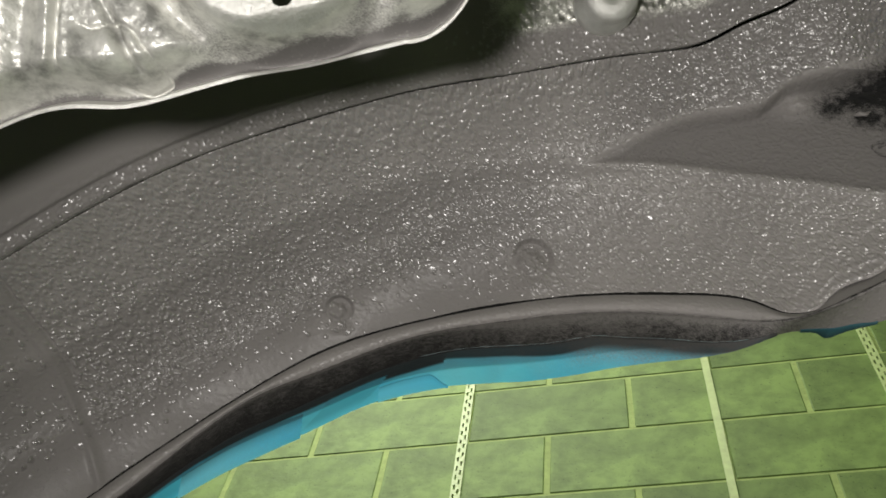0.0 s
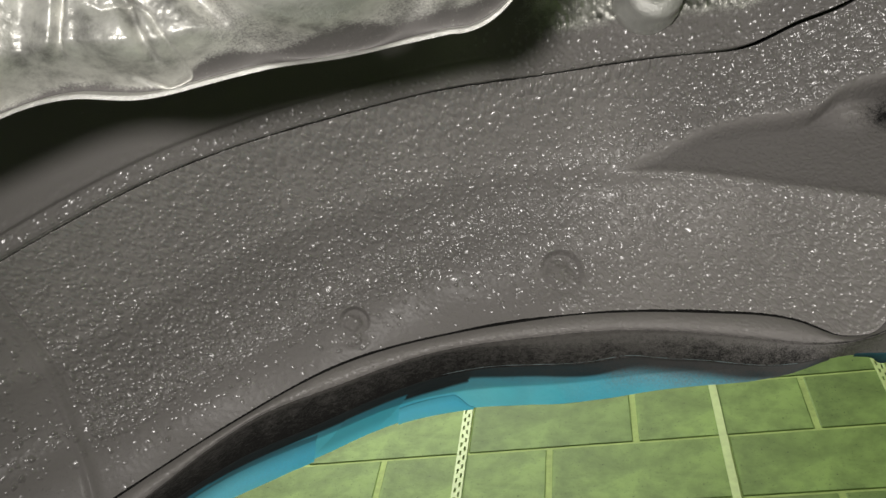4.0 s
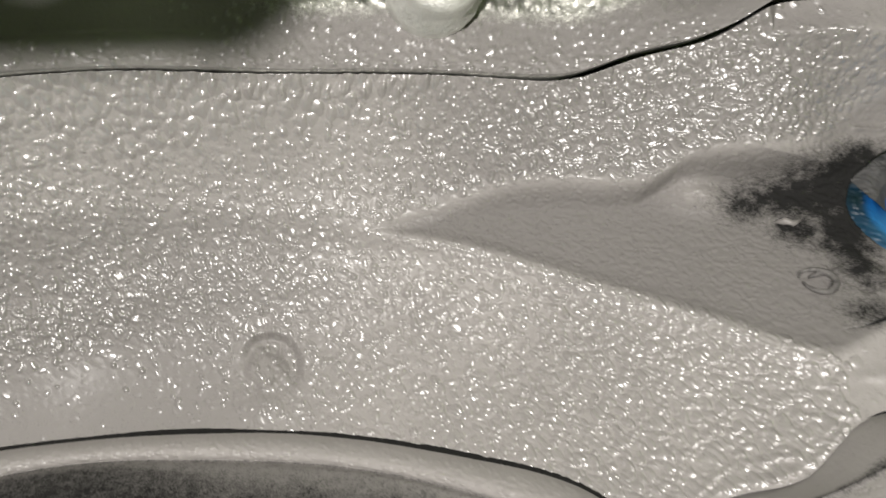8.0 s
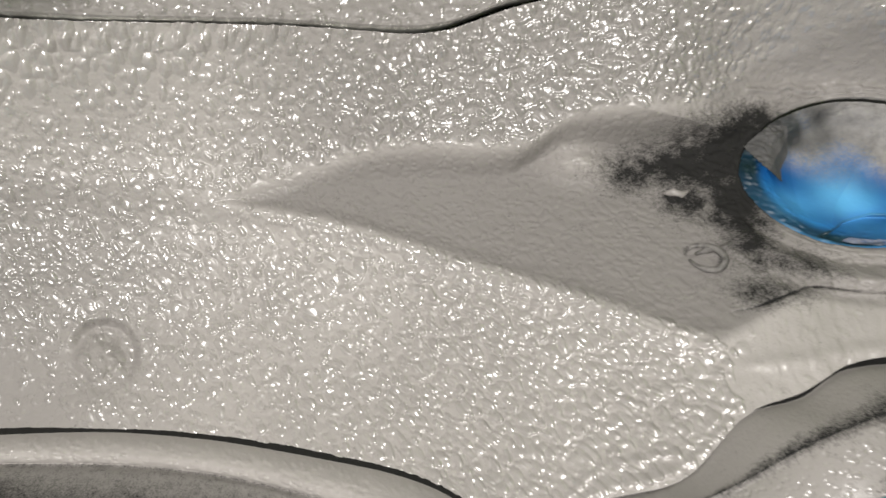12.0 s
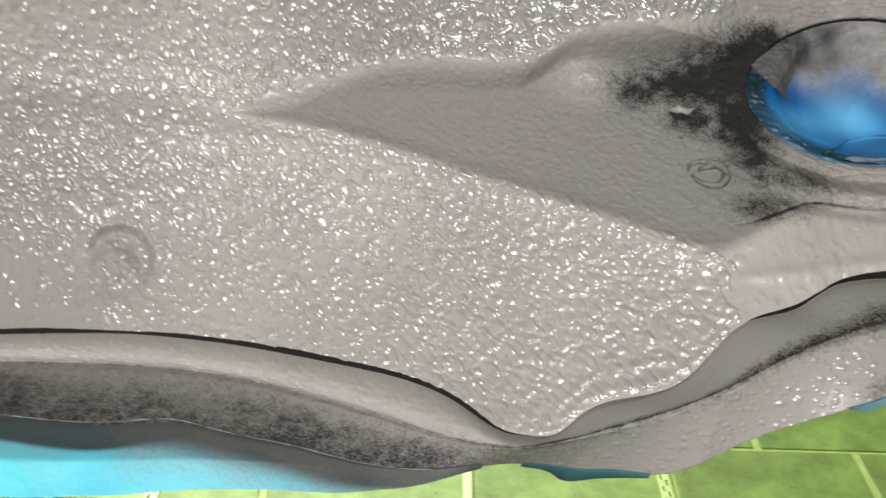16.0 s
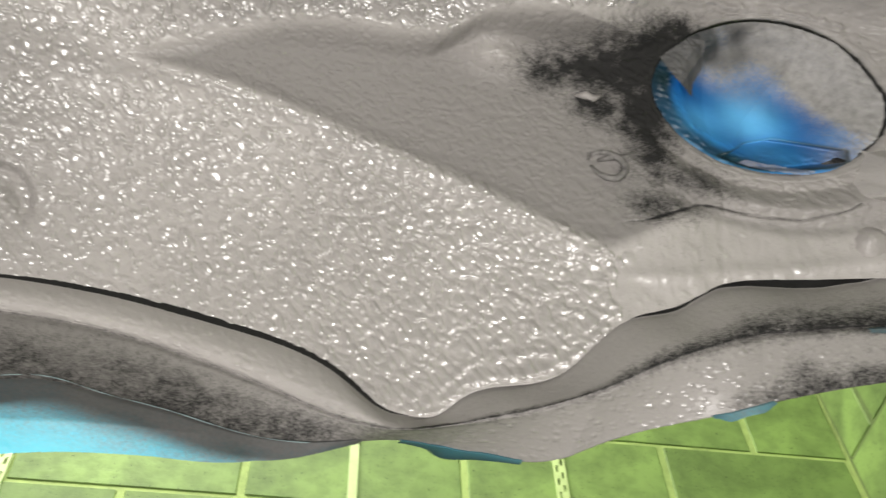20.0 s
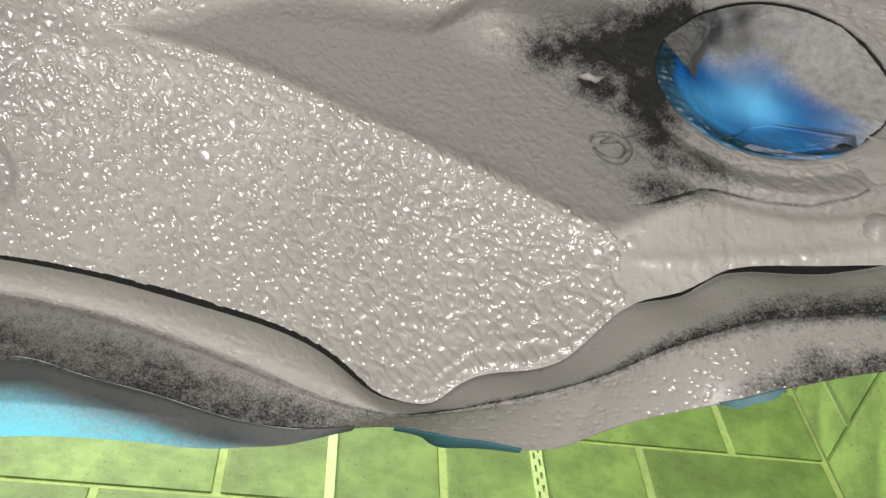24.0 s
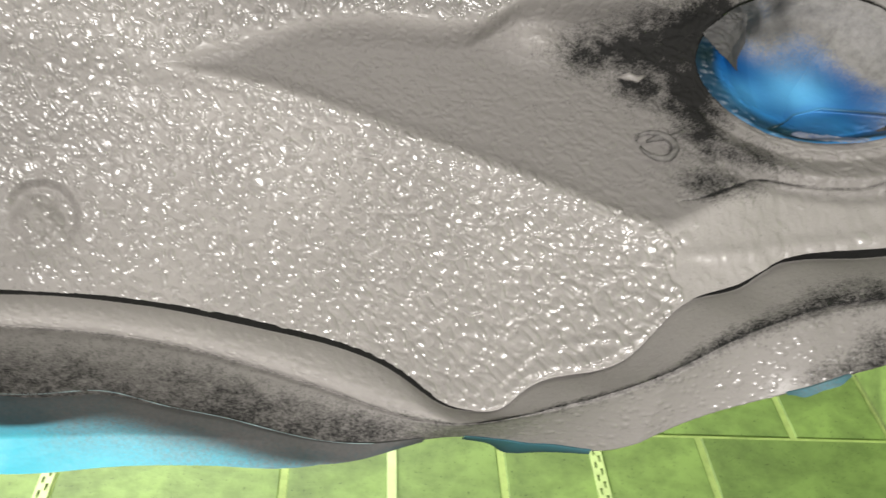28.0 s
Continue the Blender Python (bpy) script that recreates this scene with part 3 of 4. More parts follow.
    wet = np.maximum(np.maximum(w1, w2) * (1 - 0.25 * smoothstep(0.22, 0.12, x) * smoothstep(-0.05, 0.03, x)), np.maximum(0.45 * w3, np.maximum(pebble_wet, drip_wet)))
    run = np.exp(-((z - CRACK(x) - 0.0055 - 0.0015 * waves(x, z, 0.012, 2.0)) / 0.0016) ** 2) + 0.8 * np.exp(-((z - CRACK(x) - 0.011 - 0.002 * waves(x, z, 0.014, 5.0)) / 0.0018) ** 2)
    run = run * smoothstep(0.275, 0.30, x) * smoothstep(0.362, 0.35, x)
    y = y - 0.0016 * run * (0.7 + 0.5 * waves(x, z, 0.006, 3.0))
    wet = np.maximum(wet, 0.8 * np.clip(run, 0, 1))
    wet = np.maximum(wet, 0.14 * corner * (1 - calm))
    coat = np.ones_like(x)
    # bare patch beside the hole, ragged at its edge
    rag = 0.16 * waves(x, z, 0.004, 3.0) + 0.18 * waves(x, z, 0.0016, 8.0)
    bare = np.zeros_like(x)
    for bx, bz, sx, sz, h in ((0.362, 0.129, 0.023, 0.016, 1.08), (0.344, 0.124, 0.024, 0.012, 0.86), (0.370, 0.110, 0.014, 0.020, 1.05), (0.352, 0.108, 0.016, 0.011, 0.68), (0.375, 0.066, 0.018, 0.008, 0.58),
                              (0.388, 0.083, 0.018, 0.007, 0.55), (0.325, 0.118, 0.016, 0.011, 0.62), (0.380, 0.152, 0.012, 0.008, 0.9), (0.372, 0.090, 0.012, 0.014, 0.66), (0.371, 0.143, 0.014, 0.013, 1.05)):
        bare = np.maximum(bare, h * np.exp(-((x - bx) / sx) ** 2 - ((z - bz) / sz) ** 2))
    # dent, lug hollow and crease are blackened too, as painted shade
    coat = coat - 1.2 * bare * (0.95 + rag) * smoothstep(-0.008, 0.006, inside) - 0.8 * dent - 1.6 * wedge - 0.75 * crease
    # dark rings paint the shade round the curl and the chip
    for cx, cz, cr in ((0.3525, 0.0800, 0.0068), (0.3445, 0.1095, 0.0034)):
        coat = coat - 0.6 * np.exp(-((np.hypot(x - cx, (z - cz) * 1.2) - cr) / 0.0010) ** 2) * smoothstep(-0.5, 0.5, np.sin(5 * x / cr + 4 * z / cr) + 0.3)
    # painted shade: pocket, round the hole and past the ridge; the hump stays lighter
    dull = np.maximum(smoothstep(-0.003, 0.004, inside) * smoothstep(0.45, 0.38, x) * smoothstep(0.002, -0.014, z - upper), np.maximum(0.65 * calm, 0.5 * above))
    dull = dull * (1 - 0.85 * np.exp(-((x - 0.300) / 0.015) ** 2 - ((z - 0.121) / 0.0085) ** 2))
    # left and upper right also darkened where the fixed lamp is too bright
    baked_tone = np.maximum(dull, np.maximum(0.68 * matt * (1 - coarse), 0.7 * smoothstep(0.10, 0.20, x) * smoothstep(0.38, 0.33, x) * smoothstep(-0.004, 0.006, z - upper)))
    return y, coat, np.maximum(baked_tone, 0.25 * (1 - left)), wet


car_body = thing("car_body", tuple(place([(0.1, 0.85, 0.05)])[0]), "car wheel arch freshly coated with grey stone-chip paint", "car")

xs = np.concatenate([np.arange(-0.43, 0.0, 0.00060), np.arange(0.0, 0.41, 0.00040), np.linspace(0.41, 0.56, 260)])
NX, NZ = len(xs), 500
v = np.linspace(0, 1, NZ)
X = np.repeat(xs[:, None], NZ, 1)
Z = CRACK(X) + 0.0008 + (SEAM(X) - CRACK(X) - 0.0008) * v[None, :]
Y, COATING, BAKED_TONE, WET = wheelhouse(X, Z)
# both long edges turn back into the gap
lo = np.stack([X[:, :1], Y[:, :1] + 0.016, Z[:, :1] + 0.003], -1)
hi = np.stack([X[:, -1:], Y[:, -1:] + 0.016, Z[:, -1:] + 0.002], -1)
V = np.concatenate([lo, np.stack([X, Y, Z], -1), hi], 1)
# turned-back edges are blackened to paint the shade inside both gaps
CT = np.concatenate([COATING[:, :1] * 0 - 2.0, COATING, COATING[:, -1:] * 0 - 2.0], 1)
hr = hole_radius(X, Z)
keep = np.ones((NX - 1, NZ + 1), bool)
keep[:, 1:-1] = (hr[:-1, :-1] > 1.03) | (hr[1:, 1:] > 1.03)
gap = signed(X, Z, [(0.386, 0.30), (0.386, 0.266), (0.394, 0.246), (0.400, 0.221), (0.408, 0.2085), (0.416, 0.210), (0.417, 0.225), (0.407, 0.245), (0.399, 0.267), (0.398, 0.30)])
keep[:, 1:-1] &= gap[:-1, :-1] < 0
mesh_from("wheelhouse_panel", place(V.reshape(-1, 3)), grid_faces(NX, NZ + 2, keep), COAT, car_body, "grey textured wheelhouse sheet", CT, baked_tone=np.concatenate([BAKED_TONE[:, :1], BAKED_TONE, BAKED_TONE[:, -1:]], 1), wet=np.concatenate([WET[:, :1], WET, WET[:, -1:]], 1))

# rolled rim of the oval hole
na, nr = 220, 26
ang = np.linspace(0, 2 * math.pi, na, endpoint=False)
rr = np.linspace(1.10, 0.93, nr)
c, s = math.cos(HOLE_TURN), math.sin(HOLE_TURN)
ex = HOLE_MID[0] + np.outer(np.cos(ang), rr) * HOLE_A * c - np.outer(np.sin(ang), rr) * HOLE_B * s
ez = HOLE_MID[1] + np.outer(np.cos(ang), rr) * HOLE_A * s + np.outer(np.sin(ang), rr) * HOLE_B * c
ey, ec, et, _ = wheelhouse(ex, ez)
prof = np.interp(rr, [0.93, 0.96, 1.0, 1.05, 1.10], [0.009, 0.003, -0.0002, -0.0005, 0.0007])
ey = ey + prof[None, :]
# inner right edge blackened to paint the shaded gap beside the film
mesh_from("hole_rim", place(np.stack([ex, ey, ez], -1).reshape(-1, 3)), grid_faces(na, nr, closed=True), COAT, car_body, "rolled rim of the oval hole", ec - 1.8 * smoothstep(0.99, 0.965, rr)[None, :] * smoothstep(-0.5, 0.4, np.cos(ang - radians(35)))[:, None], baked_tone=et)

# fender lip below the crack: a rounded bead, then a flange that comes forward
NL, ML = 1700, 110
xl = np.linspace(-0.43, 0.56, NL)
w = np.linspace(0, 1, ML)
XL = np.repeat(xl[:, None], ML, 1)
gap_open = np.interp(XL, [0.0, 0.255, 0.268, 0.290, 0.300, 0.318, 0.328, 0.362, 0.385, 0.44, 0.457, 0.466, 0.6], [0.10, 0.20, 0.2, 0.15, 0.4, 0.4, 0.25, 0.40, 1.15, 1.2, 0.8, 0.02, 0.02])
zc = CRACK(XL) + 0.0006 - 0.0036 * gap_open * (0.8 + 0.2 * waves(XL, XL * 0, 0.012, 2.0))
wq0 = w[None, :]
bead = np.clip(w / 0.4, 0, 1)[None, :]
fl = np.clip((w - 0.4) / 0.6, 0, 1)[None, :] * (1 - 0.05 * smoothstep(0.33, 0.29, XL) - 0.22 * smoothstep(0.23, 0.15, XL))
proud = smoothstep(0.29, 0.25, XL)
yc = pressing(XL, zc) + 0.004 - 0.0085 * proud
yr, zr = lip_flange(XL, np.zeros_like(XL))
yf, zf = lip_flange(XL, fl)
ZL = np.where(w[None, :] < 0.4, zc + (zr - zc) * bead, zf)
YL = np.where(w[None, :] < 0.4, yc + (yr - yc) * np.sin(bead * math.pi / 2) ** 0.85, yf)
YL = YL + 0.0006 * waves(XL, ZL, 0.012, 2.0) - 0.0008 * drops(XL + 0.001 * waves(XL, ZL, 0.003), ZL, 0.0027, 41, 1.5) * (1 - np.clip(fl * 3, 0, 1)) * (1 - 0.6 * smoothstep(0.28, 0.33, XL))
YL = YL - 0.0036 * np.sin(bead ** 0.8 * math.pi) * proud 
YL = YL + 0.0022 * np.exp(-((w[None, :] - 0.42) / 0.02) ** 2)
right = smoothstep(0.225, 0.29, XL)
wq = w[None, :]
patchy = 0.5 * waves(XL, ZL, 0.011, 9.0) + 0.4 * waves(XL, ZL, 0.004, 4.0)
early = smoothstep(0.12, -0.02, XL)
left_coat = 1.05 - 0.16 * smoothstep(0.36, 0.42, wq) - (0.30 + 0.22 * early) * smoothstep(0.0, 0.34 - 0.24 * early, fl) - 0.15 * smoothstep(0.3, 0.6, fl) - 0.10 * smoothstep(0.15, 0.35, fl) + 0.12 * patchy * smoothstep(0.05, 0.2, fl)
above_roll = smoothstep(0.24 - 0.20 * smoothstep(0.30, 0.48, XL), 0.42, wq) * (wq <= 0.4)
right_coat = (1.0 - 0.85 * above_roll ** 0.55 - 0.85 * smoothstep(0.445, 0.51, XL) * smoothstep(0.05, 0.35, wq) * (fl <= 0)
              - (0.35 + 0.3 * smoothstep(0.38, 0.44, XL)) * smoothstep(0.28, 0.0, fl) * (fl > 0) - 0.62 * smoothstep(0.375, 0.41, XL) * smoothstep(0.45, 0.95, fl + 0.3 * patchy)
              - 0.55 * smoothstep(0.425, 0.475, XL) * smoothstep(0.0, 0.1, fl))
coatL = left_coat + (right_coat - left_coat) * right - 0.35 * np.exp(-((wq - 0.415) / 0.010) ** 2)
coatL = coatL - 0.28 * np.exp(-((XL - 0.275) / 0.022) ** 2) * smoothstep(0.25, 0.45, wq) * (0.8 + 0.4 * patchy)
hL, wetL = beads(XL + 0.0008 * waves(XL, ZL, 0.003), ZL, 0.0026, 43, np.maximum(0.6 * right * smoothstep(0.05, 0.25, fl), 0.5 * (1 - right) * np.exp(-((wq - 0.14) / 0.10) ** 2)), 0.25, 0.5, 1.2)
YL = YL - hL * 0.9
toneL = np.maximum(0.8 * (1 - right) * smoothstep(0.38, 0.44, wq), right * (0.1 * (fl <= 0) + 0.6 * (fl > 0)))
tuck = np.stack([np.repeat(XL[:, :1], 2, 1), YL[:, :1] + np.array([[0.04, 0.0006]]), ZL[:, :1] + np.array([[0.014, 0.0003]])], -1)
VL = np.concatenate([tuck, np.stack([XL, YL, ZL], -1), np.stack([XL[:, -1:], YL[:, -1:] + 0.03, ZL[:, -1:] + 0.004], -1)], 1)
# tucked rows are blackened, which paints the shade in the crack
CL = np.concatenate([coatL[:, :1] * 0 - 0.5, coatL[:, :1] * 0 - 0.5, coatL, coatL[:, -1:]], 1)
mesh_from("fender_lip", place(VL.reshape(-1, 3)), grid_faces(NL, ML + 3), COAT, car_body, "rolled fender lip with overspray", CL, baked_tone=np.concatenate([toneL[:, :1], toneL[:, :1], toneL, toneL[:, -1:]], 1), wet=np.concatenate([wetL[:, :2] * 0, wetL * 0.3, wetL[:, -1:] * 0], 1))

# inner body panel above the seam, silver where the coating ends
NU, MU = 1150, 220
xu = np.concatenate([np.linspace(-0.62, -0.42, 150, endpoint=False), np.linspace(-0.42, 0.372, 1000)])
XU = np.repeat(xu[:, None], MU, 1)
up = np.linspace(0, 1, MU)[None, :]
# runs on unseen far upward, added to block the overhead light
ZU = SEAM(XU) + 0.0012 + 0.0016 * smoothstep(0.17, 0.24, XU) * smoothstep(0.36, 0.30, XU) + 1.6 * up ** 2.2
YU = pressing(XU, SEAM(XU)) - 0.010 + 0.06 * (ZU - SEAM(XU)) + 0.0016 * np.exp(-((ZU - SEAM(XU)) / 0.003) ** 2)
YU = YU - 0.010 * smoothstep(0.30, 0.32, XU) * smoothstep(0.0, 0.02, ZU - SEAM(XU)) + 0.02 * np.exp(-((XU - 0.285) / 0.03) ** 2) * smoothstep(0.012, 0.05, ZU - SEAM(XU))
YU = YU + 0.0015 * waves(XU, ZU, 0.03, 3.0) - (0.0005 + 0.0004 * smoothstep(0.0, 0.06, XU)) * drops(XU, ZU, 0.0034, 51, 1.5) * smoothstep(0.30, 0.26, XU) * np.maximum(smoothstep(0.034, 0.026, ZU - SEAM(XU)), smoothstep(0.0, 0.06, XU))
coatU = 1.1 - 1.2 * smoothstep(0.022, 0.045, ZU - SEAM(XU)) * smoothstep(0.02, 0.08, XU) * smoothstep(0.325, 0.295, XU)
# dulled, and darkened to offset the lamp on this panel
toneU = 0.85 * np.maximum(smoothstep(0.0, -0.08, XU), smoothstep(0.22, 0.30, XU)) + 0.75 * smoothstep(-0.02, 0.05, XU) * smoothstep(0.30, 0.22, XU)
strip_of = ZU - SEAM(XU)
YU = YU + 0.005 * smoothstep(0.016, 0.021, strip_of) * smoothstep(0.06, -0.02, XU)
hU, wetU = beads(XU + 0.3 * ZU, ZU, 0.0046, 53, np.maximum(0.6 * smoothstep(0.018, 0.013, strip_of), 0.75 * smoothstep(-0.02, 0.06, XU) * smoothstep(0.05, 0.03, strip_of) * smoothstep(0.30, 0.26, XU)), 0.26, 0.48)
YU = YU - hU
VU = np.concatenate([np.stack([XU[:, :1], YU[:, :1] + 0.03, ZU[:, :1] + 0.002], -1), np.stack([XU, YU, ZU], -1)], 1)
mesh_from("inner_panel", place(VU.reshape(-1, 3)), grid_faces(NU, MU + 1), COAT_SILVER, car_body, "inner body panel, silver above grey coating", np.concatenate([coatU[:, :1] - 2, coatU], 1), baked_tone=np.concatenate([toneU[:, :1], toneU], 1), wet=np.concatenate([wetU[:, :1], wetU], 1))

# panel above the wheelhouse behind the gap
xr, zq = np.meshgrid(np.linspace(0.398, 0.60, 120), np.linspace(0, 1, 60), indexing="ij")
zr2 = SEAM(xr) - 0.002 + 0.22 * zq
yr2 = wheelhouse(xr, SEAM(xr))[0] - 0.002 + 0.05 * (zr2 - SEAM(xr)) + 0.004 * np.exp(-((zr2 - SEAM(xr)) / 0.003) ** 2) + 0.002 * waves(xr, zr2, 0.02, 2.0)
mesh_from("rear_panel", place(np.stack([xr, yr2, zr2], -1).reshape(-1, 3)), grid_faces(120, 60), COAT_SILVER, car_body, "silver panel above the coated sheet", 0.75 - 0.7 * smoothstep(0.0, 0.03, zr2 - SEAM(xr)))

# black sheet added to darken gaps; open to the room behind the oval hole
xk, zk = np.meshgrid(np.linspace(-0.62, 0.66, 160), np.linspace(0, 1, 80), indexing="ij")
zk2 = ROLL(xk) + 0.008 + zk * (0.50 - ROLL(xk))
yk = np.maximum(pressing(xk, np.minimum(zk2, SEAM(xk))), 0.7) + 0.07 + 0.06 * smoothstep(0.25, 0.35, xk) + 0.06 * np.maximum(0, zk2 - SEAM(xk))
open_k = np.hypot((xk - 0.43) / 0.045, (zk2 - 0.125) / 0.04) > 1
mesh_from("gap_backing", place(np.stack([xk, yk, zk2], -1).reshape(-1, 3)), grid_faces(160, 80, open_k[:-1, :-1]), GAP_BLACK, car_body, "black sheet added to keep gaps dark")

# ---- blue film in the hole ----
na, nr = 300, 120
ang = np.linspace(0, 2 * math.pi, na, endpoint=False)
rr = np.linspace(0.995, 0.0, nr)
ex = HOLE_MID[0] + np.outer(np.cos(ang), rr) * HOLE_A * c - np.outer(np.sin(ang), rr) * HOLE_B * s
ez = HOLE_MID[1] + np.outer(np.cos(ang), rr) * HOLE_A * s + np.outer(np.sin(ang), rr) * HOLE_B * c
dark_side = smoothstep(-0.7, 0.6, np.cos(ang - radians(45)))[:, None]
shrink = 1.0 - 0.045 * dark_side
ex, ez = HOLE_MID[0] + (ex - HOLE_MID[0]) * shrink, HOLE_MID[1] + (ez - HOLE_MID[1]) * shrink


UNDER_FOLD = [(0.402, 0.0965), (0.416, 0.106), (0.429, 0.1115), (0.440, 0.1125), (0.455, 0.1135), (0.4545, 0.108), (0.448, 0.104), (0.433, 0.098), (0.416, 0.0945)]


def film_depth(x, z):
    r = hole_radius(x, z)
    y = pocket_floor(x, z) + 0.002 + 0.004 * smoothstep(1.0, 0.5, r)
    y = y + 0.0035 * np.abs(np.sin(((x - 0.41) * 0.9 - (z - 0.105) * 0.5) / 0.011)) ** 0.7 * smoothstep(0.95, 0.5, r)
    y = y + (wheelhouse(x, z)[0] + 0.0016 - y) * smoothstep(0.62, 0.98, r)
    y = y + 0.007 * smoothstep(0.0, 0.0012, signed(x, z, UNDER_FOLD))
    return y + 0.0016 * waves(x, z, 0.009, 5.0) + 0.0006 * waves(x, z, 0.0035, 2.0)


ey = film_depth(ex, ez)


def film_dust(x, z):
    return np.clip(1.0 * smoothstep(0.121, 0.150, z + 0.10 * (x - 0.42) + 0.004 * waves(x, z, 0.008, 1.0)) + 0.85 * smoothstep(0.435, 0.468, x) - 0.20 * np.exp(-((x - 0.376) / 0.007) ** 2) - 0.35 * np.exp(-((x - 0.396) / 0.012) ** 2 - ((z - 0.150) / 0.010) ** 2) + 0.10 * waves(x, z, 0.005, 1.0) * smoothstep(0.118, 0.147, z), 0, 1.0) * 1.2


# centre patches paint light coming through; the first term is the film's pale fringe
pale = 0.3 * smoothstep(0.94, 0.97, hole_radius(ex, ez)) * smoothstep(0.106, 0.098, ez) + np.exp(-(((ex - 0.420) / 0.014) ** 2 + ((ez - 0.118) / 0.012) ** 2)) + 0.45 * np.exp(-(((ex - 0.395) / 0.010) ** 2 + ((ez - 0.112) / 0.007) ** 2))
hole_film = thing("masking_film", tuple(place([(0.419, 0.75, 0.131)])[0]), "blue masking film stuffed into an oval hole, grey with overspray", "masking film")
# shade painted along the fold and lower rim, plus a dark crust of overspray
mesh_from("film_sheet", place(np.stack([ex, ey, ez], -1).reshape(-1, 3)), grid_faces(na, nr, closed=True), FILM_HOLE, hole_film, "blue film, grey at its top", film_dust(ex, ez), baked_tone=pale, film_dark=np.exp(-(signed(ex, ez, UNDER_FOLD) / 0.0007) ** 2) + 0.3 * smoothstep(0, 0.002, signed(ex, ez, UNDER_FOLD)) + 1.7 * np.exp(-(((ex - 0.394) / 0.025) ** 2 + ((ez - 0.152) / 0.016) ** 2)) * (0.75 + 0.35 * waves(ex, ez, 0.003, 2.0)) + 0.9 * smoothstep(0.76, 0.88, hole_radius(ex, ez)) * smoothstep(0.16, 0.125, ez) * smoothstep(0.45, 0.40, ex))


def film_flap(name, outline, rise, label, dust=None, dark=0.98):
    o = np.array(outline, float)
    lo, hi = o.min(0) - 0.001, o.max(0) + 0.001
    gx, gz = np.arange(lo[0], hi[0], 0.0005), np.arange(lo[1], hi[1], 0.0005)
    px, pz = np.meshgrid(gx, gz, indexing="ij")
    d = signed(px, pz, outline)
    py = film_depth(px, pz) - rise * (0.7 + 0.3 * smoothstep(0, 0.006, d)) + 0.0008 * waves(px, pz, 0.004, 3.0)
    dusty = film_dust(px, pz) if dust is None else np.full(px.shape, dust)
    mesh_from(name, place(np.stack([px, py, pz], -1).reshape(-1, 3)), grid_faces(len(gx), len(gz), d[:-1, :-1] > 0), FILM_HOLE, hole_film, label, dusty, film_dark=np.full(px.shape, dark))


film_flap("film_fold", [(0.3735, 0.1385), (0.380, 0.1295), (0.386, 0.126), (0.3915, 0.1225), (0.393, 0.129), (0.396, 0.138), (0.393, 0.151), (0.384, 0.150)], 0.004, "torn flap of the film, dark grey", 1.0)

film_flap("film_shred", [(0.4102, 0.0950), (0.4199, 0.0952), (0.4300, 0.0962), (0.4375, 0.0978), (0.4393, 0.1000), (0.4330, 0.0990), (0.4272, 0.0986), (0.4152, 0.0980)], 0.006, "pale torn shred of film", 0.75, 0.0)

# ---- blue film along the arch ----
def film_sheet(x0, x1, top, end, dusty, sticky, parent, name="film_sheet", lift=0.0014, label=""):
    """Masking film over the flange's free edge from x0 to x1; top(x) and end(x) are its reach along the flange."""
    n, m = max(12, int((x1 - x0) * 900)), 40
    fx = np.repeat(np.linspace(x0, x1, n)[:, None], m, 1)
    reach, far = top(fx), end(fx)
    loose = np.repeat(np.linspace(0, 1, m)[None, :], n, 0)
    k = reach + (far - reach) * loose
    fy, fz = lip_flange(fx, k)
    # past the flange's edge the film hangs down, facing the eye
    hang = lip_flange(fx, np.where(k > 0.74, 0.74 + 0.25 * (k - 0.74), k))[0]
    back = (hang - fy) * smoothstep(0.22, 0.15, fx)
    fy, fz = fy + back, fz - 0.15 * back
    fy = fy + 0.0020 - (lift + 0.0020) * smoothstep(0.0, 0.10, loose) - 0.0020 * np.abs(waves(fx, k * 0.02, 0.011, 7.0)) * loose - 0.0007 * np.exp(-(loose / 0.03) ** 2)
    fz = fz - 0.0009 * waves(fx, k * 0, 0.02, 4.0) * loose
    return mesh_from(name, place(np.stack([fx, fy, fz], -1).reshape(-1, 3)), grid_faces(n, m), FILM_ARCH, parent, label, np.clip(dusty(fx, loose), 0, 1), film_dark=np.clip(sticky(fx, loose), 0, 1))


def film_thing(x, label):
    return thing("masking_film_strip", tuple(place([(x, float(bottom_depth(np.array(x))), float(BOTTOM(np.array(x))))])[0]), label, "masking film", "strips of masking film")


def tape_shade(x, q):
    """Dark where the film sticks to the flange, in slanting overlapped lengths."""
    cell = np.floor((x + 0.030 * q + 0.012 * waves(q * 0.1, x * 0, 0.04, 2.0)) / 0.047)
    start = 0.20 + 0.10 * smoothstep(-0.02, 0.05, x) + 0.34 * hashed(cell, 3.0, 5.0) * smoothstep(0.03, -0.03, x) + 0.05 * smoothstep(0.03, 0.11, x) + 0.9 * smoothstep(0.14, 0.27, x)
    wide = 0.05 + 0.35 * smoothstep(0.10, 0.16, x)
    shade = smoothstep(start + wide, start - wide * 0.5, q + 0.03 * waves(x, q * 0.02, 0.013, 5.0))
    return np.clip(shade, 0, 0.95) + 0.35 * hashed(cell, 7.0, 2.0) * smoothstep(0.02, -0.04, x) * smoothstep(1.0, 0.7, q)


film_edges = []
